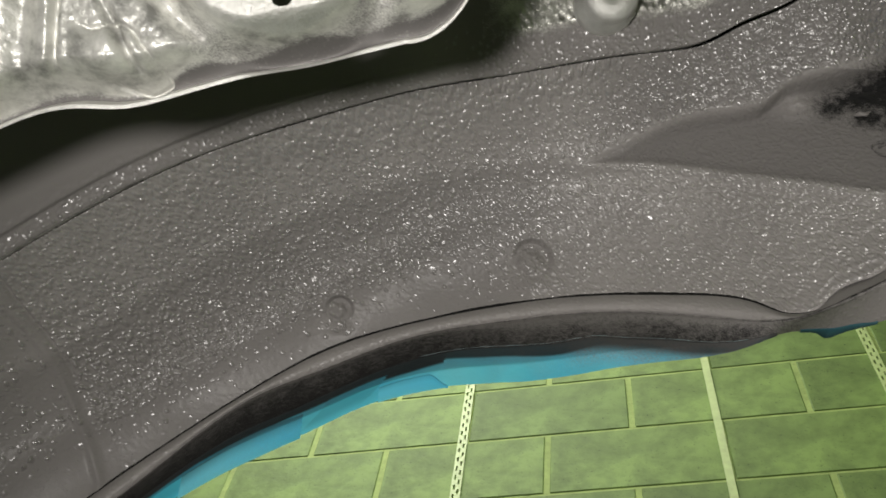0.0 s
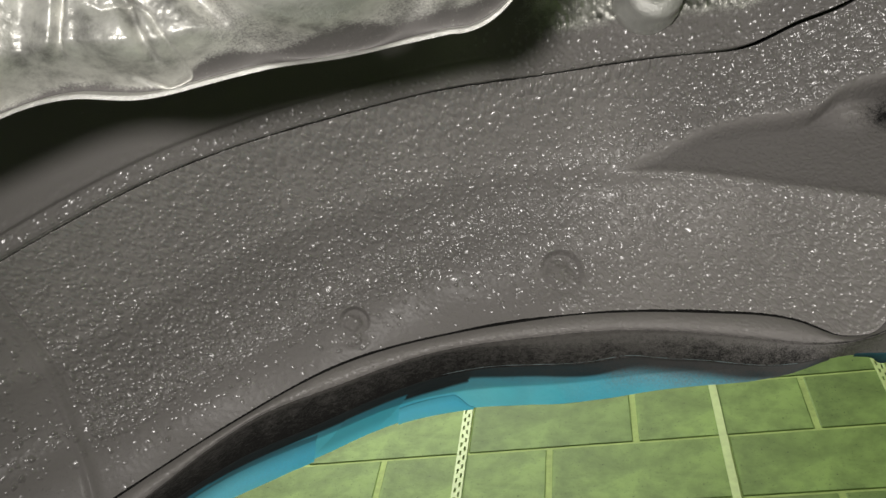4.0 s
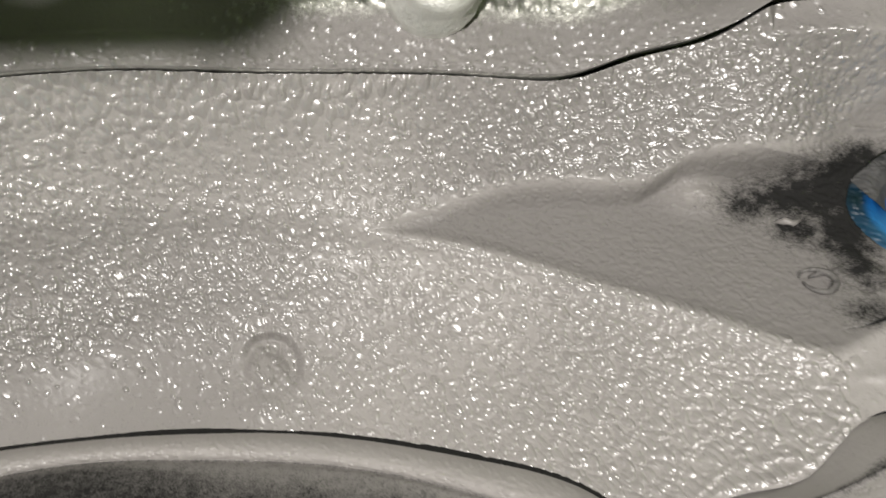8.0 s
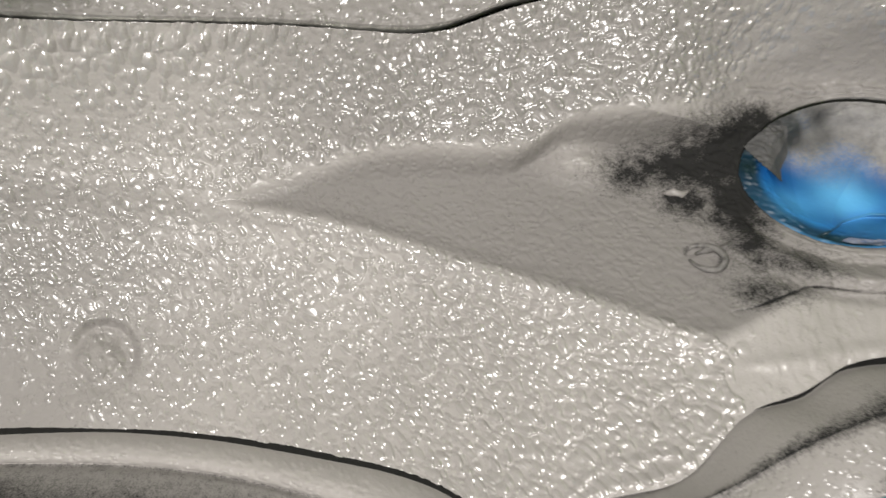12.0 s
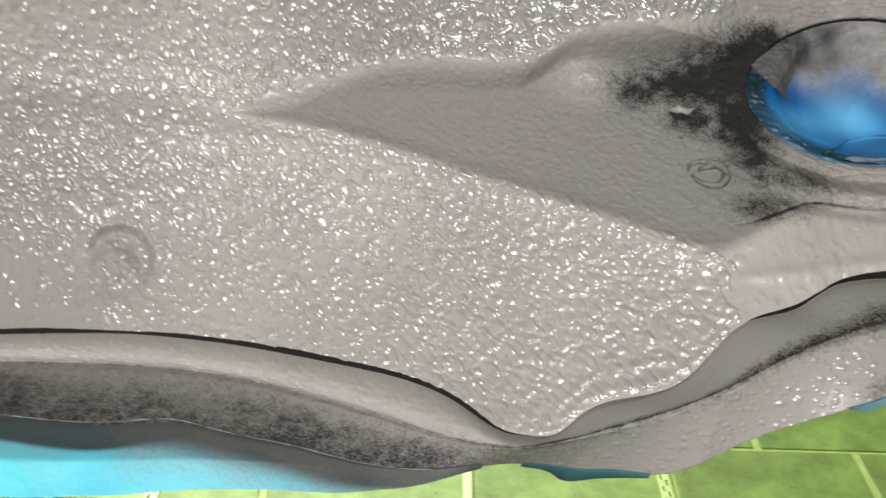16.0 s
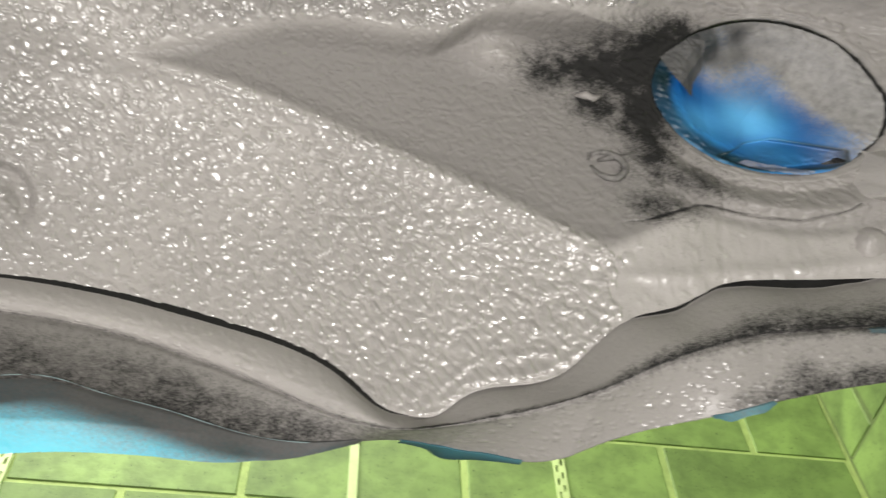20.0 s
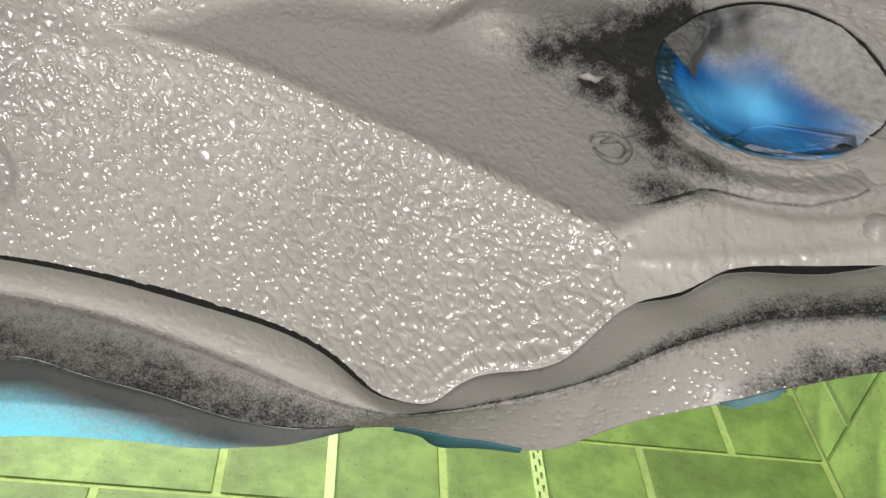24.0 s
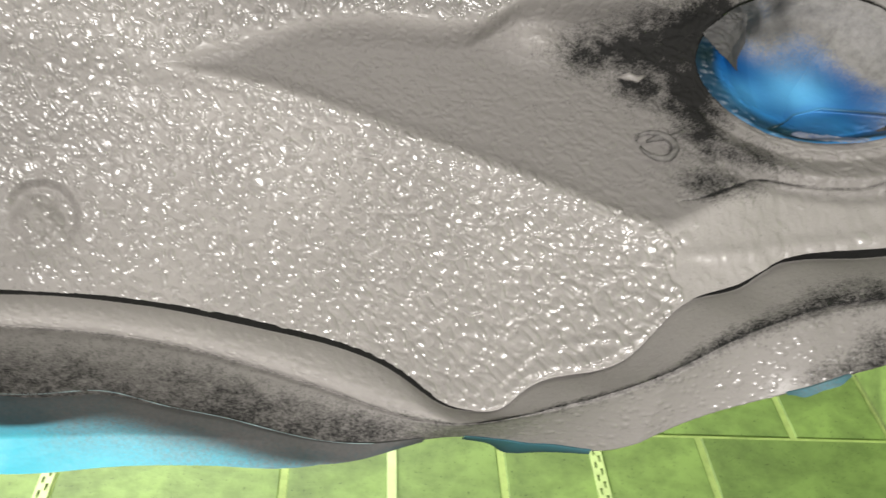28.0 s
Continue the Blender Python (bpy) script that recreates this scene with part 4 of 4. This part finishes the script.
FILM_TOP = spline([(-0.43, 0.52), (-0.2, 0.54), (-0.1, 0.50), (0.0, 0.42), (0.06, 0.45), (0.102, 0.46), (0.124, 0.43), (0.15, 0.50), (0.177, 0.55), (0.212, 0.68), (0.235, 0.74), (0.27, 0.80)])
arch_film = film_thing(0.0, "cyan masking film along the arch edge, dusted with overspray")
film_sheet(-0.43, 0.262, lambda x: FILM_TOP(x) + 0.012 * waves(x, x * 0, 0.017, 3.0), lambda x: 1.0 + 0 * x,
           lambda x, q: (0.42 * smoothstep(0.75, 0.15, q) + 0.26 * smoothstep(0.07, 0.15, x) * smoothstep(1.0, 0.6, q - 0.5 * smoothstep(0.14, 0.2, x)) + 0.10 * waves(x, q * 0.03, 0.006, 2.0)) * smoothstep(-0.04, 0.06, x) + 0.15 * smoothstep(0.45, 0.0, q) + 0.30 * smoothstep(0.15, 0.24, x) + 0.24 * smoothstep(0.05, 0.16, x), tape_shade, arch_film, label="cyan film")
film_sheet(-0.20, -0.112, lambda x: 0.66 + 1.6 * (x + 0.112) ** 2 + 1.2 * np.maximum(0, -0.165 - x), lambda x: 1.03 + 0 * x, lambda x, q: 0.15 + 0 * q, lambda x, q: 0.55 * smoothstep(0.7, 0.0, q), arch_film, "film_fold", 0.0034, "folded length of film")
film_sheet(-0.052, 0.004, lambda x: 0.76 + 0.22 * smoothstep(-0.012, 0.004, x) + 0.5 * np.maximum(0, -0.02 - x), lambda x: 1.02 + 0 * x, lambda x, q: 0.05 + 0 * q, lambda x, q: 0.25 * smoothstep(0.5, 0.0, q), arch_film, "film_fold", 0.0030, "folded length of film")
for x0, x1 in ((-0.02, 0.115), (0.118, 0.240)):
    ex2 = np.linspace(x0, x1, 60)
    ey2, ez2 = lip_flange(ex2, FILM_TOP(ex2) + 0.012 * waves(ex2, ex2 * 0, 0.017, 3.0))
    film_edges.append(([(float(a), float(b) - 0.0026, float(c)) for a, b, c in zip(ex2, ey2, ez2)], [0.00008 + 0.00018 * abs(math.sin(0.31 * i) * math.sin(0.11 * i + 1)) for i in range(60)]))
scrap_film = film_thing(0.303, "torn dark blue scrap of masking film under the flange")
film_sheet(0.280, 0.326, lambda x: 0.86 + 0.10 * smoothstep(0.31, 0.326, x), lambda x: 1.03 + 0.16 * np.exp(-((x - 0.301) / 0.006) ** 2), lambda x, q: 0.25 + 0 * q, lambda x, q: 0.75 + 0.2 * q, scrap_film, label="dark blue scrap")
edge_film = film_thing(0.393, "torn blue scrap of masking film on the flange edge")
film_sheet(0.383, 0.403, lambda x: 0.97 + 0 * x, lambda x: 0.98 + 0.10 * smoothstep(0.383, 0.389, x) * smoothstep(0.4035, 0.399, x), lambda x, q: 0.5 + 0 * q, lambda x, q: 0.7 + 0 * q, edge_film, label="blue scrap")
teal_film = film_thing(0.51, "dull teal masking film under grey overspray")
film_sheet(0.438, 0.57, lambda x: 0.06 + 0 * x, lambda x: 0.14 + 0.86 * smoothstep(0.438, 0.500, x + 0.004 * waves(x, x * 0, 0.006, 2.0)), lambda x, q: np.clip(0.62 - 0.35 * smoothstep(0.455, 0.50, x) + 0.10 * waves(x, q * 0.05, 0.006, 3.0), 0, 1), lambda x, q: 0.85 - 0.35 * smoothstep(0.46, 0.53, x) + 0.1 * smoothstep(0.7, 1.0, q), teal_film, lift=0.0010, label="teal film")

# ---- silver panel in front ----
lid = thing("silver_cover_panel", tuple(place([(-0.12, 0.5, 0.15)])[0]), "silver-sprayed pressed sheet-metal cover with a round boss", "metal cover")
LID_EDGE = spline([(-0.40, -0.04), (-0.32, 0.015), (-0.255, 0.051), (-0.225, 0.066), (-0.195, 0.0735), (-0.168, 0.0735), (-0.136, 0.081), (-0.096, 0.0915), (-0.055, 0.0995), (-0.016, 0.1085)])
xa = np.concatenate([np.linspace(-0.40, -0.02, 520), -0.02 + 0.045 * np.sin(np.linspace(0, 1, 60)[1:] * math.pi / 2)])
za = np.where(xa < -0.02, LID_EDGE(xa), 0.1075 + 0.075 * (1 - np.sqrt(np.clip(1 - ((xa + 0.02) / 0.046) ** 2, 0, 1))))
ML2 = 260
XA = np.repeat(xa[:, None], ML2, 1)
h = np.linspace(0, 1, ML2)[None, :] ** 1.3
ZA = za[:, None] + (0.36 - za[:, None]) * h
dist = np.minimum(ZA - za[:, None], (0.026 - XA) * 1.2)
YA = 0.505 - 0.006 * smoothstep(0.0045, 0.002, dist) + 0.004 * smoothstep(0.003, 0.006, dist) - 0.030 * smoothstep(0.006, 0.024, dist)
bd = np.hypot((XA + 0.088), (ZA - 0.168)) / 0.060
YA = YA + 0.010 * np.exp(-((bd - 1.15) / 0.10) ** 2) - 0.012 * smoothstep(1.05, 0.90, bd)
lobe = signed(XA, ZA, [(-0.188, 0.112), (-0.178, 0.110), (-0.165, 0.113), (-0.156, 0.107), (-0.150, 0.099), (-0.146, 0.088), (-0.155, 0.083), (-0.186, 0.088), (-0.190, 0.098)])
lobe = lobe + 0.0014 * waves(XA, ZA, 0.007, 4.0)
YA = YA - 0.004 * smoothstep(-0.001, 0.008, lobe) + 0.0030 * np.exp(-((lobe + 0.001) / 0.0010) ** 2) * smoothstep(-0.182, -0.170, XA + 0.3 * (ZA - 0.10))
for gx, gw, gd in ((-0.196, 0.0022, 0.006), (-0.214, 0.008, 0.006), (-0.247, 0.005, 0.005), (-0.290, 0.010, 0.006)):
    YA = YA + gd * np.exp(-((XA - gx - 0.06 * (ZA - 0.12)) / gw) ** 2) * smoothstep(0.010, 0.022, dist)
YA = YA + 0.008 * np.exp(-((XA + 0.160 + 0.5 * (ZA - 0.10)) / 0.003) ** 2) * smoothstep(0.135, 0.11, ZA) * smoothstep(0.012, 0.02, dist)
YA = YA + 0.0006 * waves(XA, ZA, 0.014, 6.0) + 0.0009 * waves(XA, ZA * 0.5, 0.0042, 2.0) * smoothstep(0.012, 0.02, dist) * smoothstep(1.0, 1.1, bd) - 0.0006 * drops(XA, ZA, 0.0045, 81) * smoothstep(0.015, 0.025, dist)
lid_keep = np.hypot(XA[:-1, :-1] + 0.0795, ZA[:-1, :-1] - 0.124) > 0.0055
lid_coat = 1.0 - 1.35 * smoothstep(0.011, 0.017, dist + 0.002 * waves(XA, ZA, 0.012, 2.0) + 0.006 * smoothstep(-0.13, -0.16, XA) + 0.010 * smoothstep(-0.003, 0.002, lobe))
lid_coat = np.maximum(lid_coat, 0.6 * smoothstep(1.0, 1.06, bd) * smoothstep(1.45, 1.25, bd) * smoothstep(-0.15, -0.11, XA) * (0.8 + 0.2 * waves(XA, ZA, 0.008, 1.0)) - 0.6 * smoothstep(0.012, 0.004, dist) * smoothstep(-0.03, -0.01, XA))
lid_pts = place(1.03 * np.stack([XA, YA, ZA], -1).reshape(-1, 3))
on_boss, on_edge = bd[:-1, :-1] < 0.98, dist[:-1, :-1] < 0.0052
for piece, mask, words in (("cover_sheet", lid_keep & ~on_boss & ~on_edge, "silver-sprayed sheet"), ("boss", lid_keep & on_boss & ~on_edge, "flat round boss with a small hole"), ("rolled_edge", on_edge, "bright rolled edge")):
    faces = grid_faces(len(xa), ML2, mask)
    used, back_index = np.unique(faces.ravel(), return_inverse=True)
    mesh_from(piece, lid_pts[used], back_index.reshape(-1, 4), COAT_COVER if piece == "cover_sheet" else SILVER, lid, words, lid_coat.ravel()[used], baked_tone=np.full(len(used), 0.7))

# ---- the garage ----
WALL_Y, COL_X, ROW_Z = 1.019, -0.594, EYE + 1.391
CORNER_X = 0.803
BW, BH = 0.2784, 0.1392


def box(lo, hi, bevel=0.0):
    bm = bmesh.new()
    bmesh.ops.create_cube(bm, size=1)
    lo, hi = Vector(lo), Vector(hi)
    for vert in bm.verts:
        vert.co = Vector([lo[i] + (vert.co[i] + 0.5) * (hi[i] - lo[i]) for i in range(3)])
    if bevel:
        bmesh.ops.bevel(bm, geom=bm.edges[:], offset=bevel, segments=1, affect="EDGES")
    return bm


def structure(name, lo, hi, mat, label):
    return tagged(part(name, box(lo, hi), mat, None, "", False), label, name.split("_")[0], kind="structure")


structure("floor", (-3, -3.5, -0.1), (CORNER_X + 0.2, WALL_Y + 0.2, 0), CONCRETE, "unseen concrete garage floor, darkened to cut bounced light")
structure("ceiling", (-3, -3.5, 3.0), (CORNER_X + 0.2, WALL_Y + 0.2, 3.1), WHITEWASH, "plain whitewashed garage ceiling")
wall_back = structure("wall_back", (-3, WALL_Y + 0.0005, 0), (CORNER_X + 0.2, WALL_Y + 0.2, 3.0), JOINT, "green-painted concrete block wall with pale joints")
wall_side = structure("wall_side", (CORNER_X + 0.0005, -3.5, 0), (CORNER_X + 0.2, WALL_Y + 0.0005, 3.0), JOINT_SHADED, "green-painted concrete block side wall")
structure("wall_front", (-3, -3.7, 0), (CORNER_X + 0.2, -3.5, 3.0), WHITEWASH, "plain whitewashed wall")
structure("wall_west", (-3.2, -3.5, 0), (-3, WALL_Y + 0.2, 3.0), WHITEWASH, "plain whitewashed wall")



def lay_blocks(wall, at, length, first, ztop, rows, shift, clip):
    """Courses of blocks in running bond; at(u, out, z) gives world points along the wall."""
    full_mesh = None
    for r in range(rows):
        z1 = ztop - r * BH
        n = int(length / BW) + 2
        for cidx in range(n):
            u0 = first + (cidx + (0.5 if (r + shift) % 2 else 0.0)) * BW
            whole = u0 >= clip
            u1 = min(u0 + BW, first + length)
            u0 = max(u0, clip)
            if u1 - u0 < 0.03:
                continue
            full = whole and u1 - u0 > BW - 1e-6
            if full and full_mesh is not None:
                ob = new("block", full_mesh)
                ob.location = at((u0 + u1) / 2, 0.004, z1 - BH / 2)
                put(ob, wall)
                continue
            p, q = Vector(at(u0 + 0.0045, 0.009, z1 - BH + 0.002)), Vector(at(u1 - 0.0045, -0.001, z1 - 0.002))
            lo = [min(p[i], q[i]) for i in range(3)]
            hi = [max(p[i], q[i]) for i in range(3)]
            ob = part("block", box(lo, hi, 0.0018), BLOCK, wall, "", False)
            if full:
                full_mesh = ob.data


back_first = COL_X - 8 * BW
lay_blocks(wall_back, lambda u, o, z: (u, WALL_Y + o, z), CORNER_X - back_first, back_first, ROW_Z + 6 * BH, 21, 0, -2.995)
lay_blocks(wall_side, lambda u, o, z: (CORNER_X + o, WALL_Y - u, z), 16 * BW, -0.72 * BW, ROW_Z + 6 * BH, 21, 1, 0.0)


def wall_strip(x, width, holes, label):
    """A flat upright steel strip screwed to the wall, with or without two rows of slots."""
    z0, z1 = 1.0, 2.85
    pitch = 0.011
    n = int((z1 - z0) / pitch) // 2 * 2
    us = [0, 0.2, 0.4, 0.6, 0.8, 1.0]
    bm = bmesh.new()
    grid = [[bm.verts.new((x + (u - 0.5) * width, WALL_Y - 0.004, z0 + i * pitch)) for u in us] for i in range(n + 1)]
    for i in range(n):
        for j in range(5):
            if holes and j in (1, 3) and i % 2 == (0 if j == 1 else 1):
                continue
            bm.faces.new((grid[i][j], grid[i][j + 1], grid[i + 1][j + 1], grid[i + 1][j]))
    geo = bmesh.ops.extrude_face_region(bm, geom=bm.faces[:])
    bmesh.ops.translate(bm, verts=[g for g in geo["geom"] if isinstance(g, bmesh.types.BMVert)], vec=(0, 0.0025, 0))
    return tagged(part("wall_strip", bm, STRIP, None, "", False), label, "steel strip", "upright strips on the wall")


for u, holes in ((0.98, True), (2.485, False), (3.46, True)):
    wall_strip(COL_X + u * BW, 0.0165 if holes else 0.012, holes, "pale perforated steel strip fixed upright to the block wall" if holes else "pale plain steel strip fixed upright to the block wall")


# ---- small things on the body ----
def car_frame(x, y, z):
    """A pose in the car's frame, its axis pointing at the eye side."""
    return Matrix.Translation(Vector(place([(x, y, z)])[0])) @ CAR.to_3x3().to_4x4() @ pose(0, 0, 0, 90, 0, 0)


def lathe(profile, m, n=48, wobble=0.0):
    """A turned shape: (radius, height) pairs in car units, placed by m."""
    bm = bmesh.new()
    rings = []
    for r, hgt in profile:
        rings.append([bm.verts.new(m @ Vector((METRES * r * math.cos(2 * math.pi * i / n) * (1 + wobble * math.sin(3.1 * i)), METRES * r * math.sin(2 * math.pi * i / n), METRES * hgt))) for i in range(n)])
    for p, q in zip(rings, rings[1:]):
        for i in range(n):
            bm.faces.new((p[i], p[(i + 1) % n], q[(i + 1) % n], q[i]))
    bm.faces.new(rings[-1])
    return bm


def tube(points, radius, n=10):
    """A round bar through points of the car's frame."""
    pts = [Vector(p) for p in place(points)]
    bm = bmesh.new()
    rings = []
    for i, p in enumerate(pts):
        d = (pts[min(i + 1, len(pts) - 1)] - pts[max(i - 1, 0)]).normalized()
        a = d.orthogonal().normalized()
        b = d.cross(a)
        rad = radius[i] if isinstance(radius, (list, tuple)) else radius
        rings.append([bm.verts.new(p + METRES * rad * (a * math.cos(2 * math.pi * k / n) + b * math.sin(2 * math.pi * k / n))) for k in range(n)])
    # orthogonal() may turn between rings: line each ring up with the one before
    for p, q in zip(rings, rings[1:]):
        off = min(range(n), key=lambda o: (q[o].co - p[0].co).length)
        q[:] = q[off:] + q[:off]
        for k in range(n):
            bm.faces.new((p[k], p[(k + 1) % n], q[(k + 1) % n], q[k]))
    bm.faces.new(rings[0])
    bm.faces.new(rings[-1])
    return bm


for line, thick in film_edges:
    part("film_edge", tube(line, thick, 6), STRIP_EDGE, arch_film, "pale edge of the film")

bolt = thing("anchor_bolt", tuple(place([(0.137, 0.785, 0.207)])[0]), "silver-sprayed round bolt head with a rod on the body panel", "bolt")
m = car_frame(0.137, 0.800, 0.207)
part("bolt_head", lathe([(0.026, -0.012), (0.026, 0.004), (0.0225, 0.008), (0.0225, 0.026), (0.020, 0.031), (0.013, 0.033), (0.0055, 0.033), (0.0045, 0.026), (0.003, 0.02)], m, 40, 0.015), SILVER, bolt, "round silver head")
part("rod", tube([(0.146, 0.772, 0.216), (0.156, 0.768, 0.229), (0.17, 0.762, 0.245), (0.195, 0.75, 0.275), (0.23, 0.73, 0.32)], 0.0055), SILVER, bolt, "silver rod")


def patch(name, outline, depth, rise, edge, mat, parent, label, step=0.0006, bare=None):
    """A raised sheet over the body: its outline in car units, depth(x, z) its middle surface."""
    o = np.array(outline, float)
    lo, hi = o.min(0) - 2 * step, o.max(0) + 2 * step
    gx, gz = np.arange(lo[0], hi[0], step), np.arange(lo[1], hi[1], step)
    px, pz = np.meshgrid(gx, gz, indexing="ij")
    d = signed(px, pz, outline)
    foot = wheelhouse(px, pz)[0] + 0.003
    py = foot + (depth(px, pz) - rise - foot) * smoothstep(-step, edge, d)
    keep = (d[:-1, :-1] > -1.5 * step)
    # a bare line is blackened coat, painted for the shade in a slit
    return mesh_from(name, place(np.stack([px, py, pz], -1).reshape(-1, 3)), grid_faces(len(gx), len(gz), keep), mat, parent, label, np.ones(px.shape) if bare is None else 1 - 1.6 * np.exp(-(along(px, pz, bare) / 0.0013) ** 2), baked_tone=np.zeros(px.shape), wet=np.full(px.shape, 0.4))


# bracket with its lug beside the hole
bracket = thing("bracket", tuple(place([(0.49, 0.69, 0.095)])[0]), "small folded sheet bracket under thick grey coating", "bracket")


def plate_depth(px, pz):
    y = pressing(px, pz)
    # a folded bead along the plate
    t = (px - 0.474) * 0.62 + (pz - 0.066) * 0.78
    off = -(px - 0.474) * 0.78 + (pz - 0.066) * 0.62
    y = y + 0.12 * np.clip(off, -0.009, 0.012)
    return y - 0.006 * np.exp(-((off + 0.004) / 0.003) ** 2) * smoothstep(-0.002, 0.01, t) - 0.005 * np.exp(-((off - 0.006) / 0.003) ** 2) * smoothstep(-0.002, 0.01, t) - 0.0034 * drops(px, pz, 0.008, 61) - 0.0016 * drops(px, pz, 0.0036, 63) + 0.0022 * waves(px, pz, 0.0065, 5.0)


patch("plate", [(0.463, 0.063), (0.470, 0.072), (0.4785, 0.084), (0.487, 0.099), (0.496, 0.117), (0.506, 0.137), (0.53, 0.162), (0.56, 0.16), (0.56, 0.12), (0.52, 0.112), (0.4975, 0.0925), (0.4828, 0.078), (0.472, 0.066)],
      plate_depth, 0.012, 0.0016, COAT, bracket, "coated plate")
# the coat along this slit is blackened as its shade
LUG_SLIT = [(0.4638, 0.1062), (0.4685, 0.1046), (0.4715, 0.1005), (0.472, 0.0985)]
patch("lug", [(0.4545, 0.0935), (0.4545, 0.099), (0.4560, 0.1055), (0.4605, 0.1150), (0.4670, 0.1185), (0.475, 0.1185), (0.4815, 0.1185), (0.484, 0.112), (0.4793, 0.103), (0.4747, 0.0955), (0.4682, 0.092), (0.462, 0.0925), (0.457, 0.092)],
      lambda px, pz: pressing(px, pz) - 0.004 * np.exp(-((np.hypot(px - 0.462, pz - 0.1035) - 0.0085) / 0.0025) ** 2) + 0.007 * np.exp(-(((px - 0.460) / 0.005) ** 2 + ((pz - 0.103) / 0.005) ** 2))
      + 0.016 * np.exp(-(along(px, pz, LUG_SLIT) / 0.0013) ** 2) - 0.0018 * drops(px, pz, 0.006, 67) - 0.0012 * drops(px, pz, 0.003, 69) + 0.0018 * waves(px, pz, 0.0035, 2.0), 0.014, 0.006, COAT, bracket, "lug with a bolt seat", bare=LUG_SLIT)
part("stud", lathe([(0.0095, -0.01), (0.0088, -0.003), (0.0075, 0.0002), (0.005, 0.0018), (0.0025, 0.0023)], car_frame(0.461, float(pressing(np.array(0.461), np.array(0.072))), 0.072), 28, 0.07), COAT_PLAIN, bracket, "coated stud")

# upright flange beside the dark gap
flange = thing("side_flange", tuple(place([(0.385, 0.71, 0.23)])[0]), "grey coated sheet flange with two slots beside a dark gap", "flange")
bm = bmesh.new()
quad_pts = [(0.352, 0.680, 0.36), (0.367, 0.702, 0.265), (0.373, 0.712, 0.242), (0.381, 0.722, 0.224), (0.400, 0.726, 0.205), (0.403, 0.716, 0.212), (0.3975, 0.712, 0.226), (0.393, 0.705, 0.247), (0.386, 0.696, 0.266), (0.375, 0.672, 0.36)]
front = [bm.verts.new(p) for p in place(quad_pts)]
back = [bm.verts.new(p) for p in place([(x + 0.002, y + 0.006, z) for x, y, z in quad_pts])]
bm.faces.new(front)
bm.faces.new(back[::-1])
for i in range(len(front)):
    j = (i + 1) % len(front)
    bm.faces.new((front[i], back[i], back[j], front[j]))
bmesh.ops.bevel(bm, geom=bm.edges[:], offset=0.0006, segments=2, affect="EDGES")
part("flange_sheet", bm, COAT_PLAIN, flange, "", False)
# each slot is a black block in place of a shaded opening
for sx, sy, sz in ((0.3815, 0.6985, 0.254), (0.3885, 0.7105, 0.231)):
    bm = bmesh.new()
    bmesh.ops.create_cube(bm, size=1)
    for vert in bm.verts:
        vert.co = Vector(place([(sx + 0.0026 * vert.co.x - 0.25 * 0.012 * vert.co.z, sy + 0.004 * vert.co.y, sz + 0.012 * vert.co.z)])[0])
    bmesh.ops.bevel(bm, geom=bm.edges[:], offset=0.0004, segments=2, affect="EDGES")
    part("slot", bm, GAP_BLACK, flange, "black block standing in for a shaded slot", False)

# curled scrap and chip on the pocket's floor
def on_floor(x, z, lift):
    return (x, float(wheelhouse(np.array([x]), np.array([z]))[0][0]) - lift, z)


curl = thing("paint_curl", tuple(place([on_floor(0.353, 0.080, 0.002)])[0]), "small curled ring of loose grey paint on the panel", "paint scrap")
ring_pts = []
for i in range(15):
    a = radians(200 + i * 22)
    ring_pts.append(on_floor(0.3525 + 0.0072 * math.cos(a), 0.0800 + 0.0058 * math.sin(a), 0.0030 + 0.0010 * math.sin(a * 2)))
part("curl", tube(ring_pts, [0.0007 + 0.0013 * math.sin(math.pi * i / 14) for i in range(15)], 8), SCRAP, curl)
part("flake", tube([on_floor(0.349, 0.081, 0.002), on_floor(0.354, 0.084, 0.003), on_floor(0.360, 0.0855, 0.002), on_floor(0.364, 0.089, 0.003)], [0.0008, 0.0018, 0.0016, 0.0006], 7), SCRAP, curl)
chip = tagged(part("paint_chip", tube([on_floor(0.339, 0.110, 0.001), on_floor(0.343, 0.111, 0.003), on_floor(0.347, 0.1105, 0.002), on_floor(0.351, 0.113, 0.001)], [0.0006, 0.0022, 0.0019, 0.0006], 8), COAT_PLAIN, None),
              "small chip of loose grey paint on the bare patch", "paint scrap")
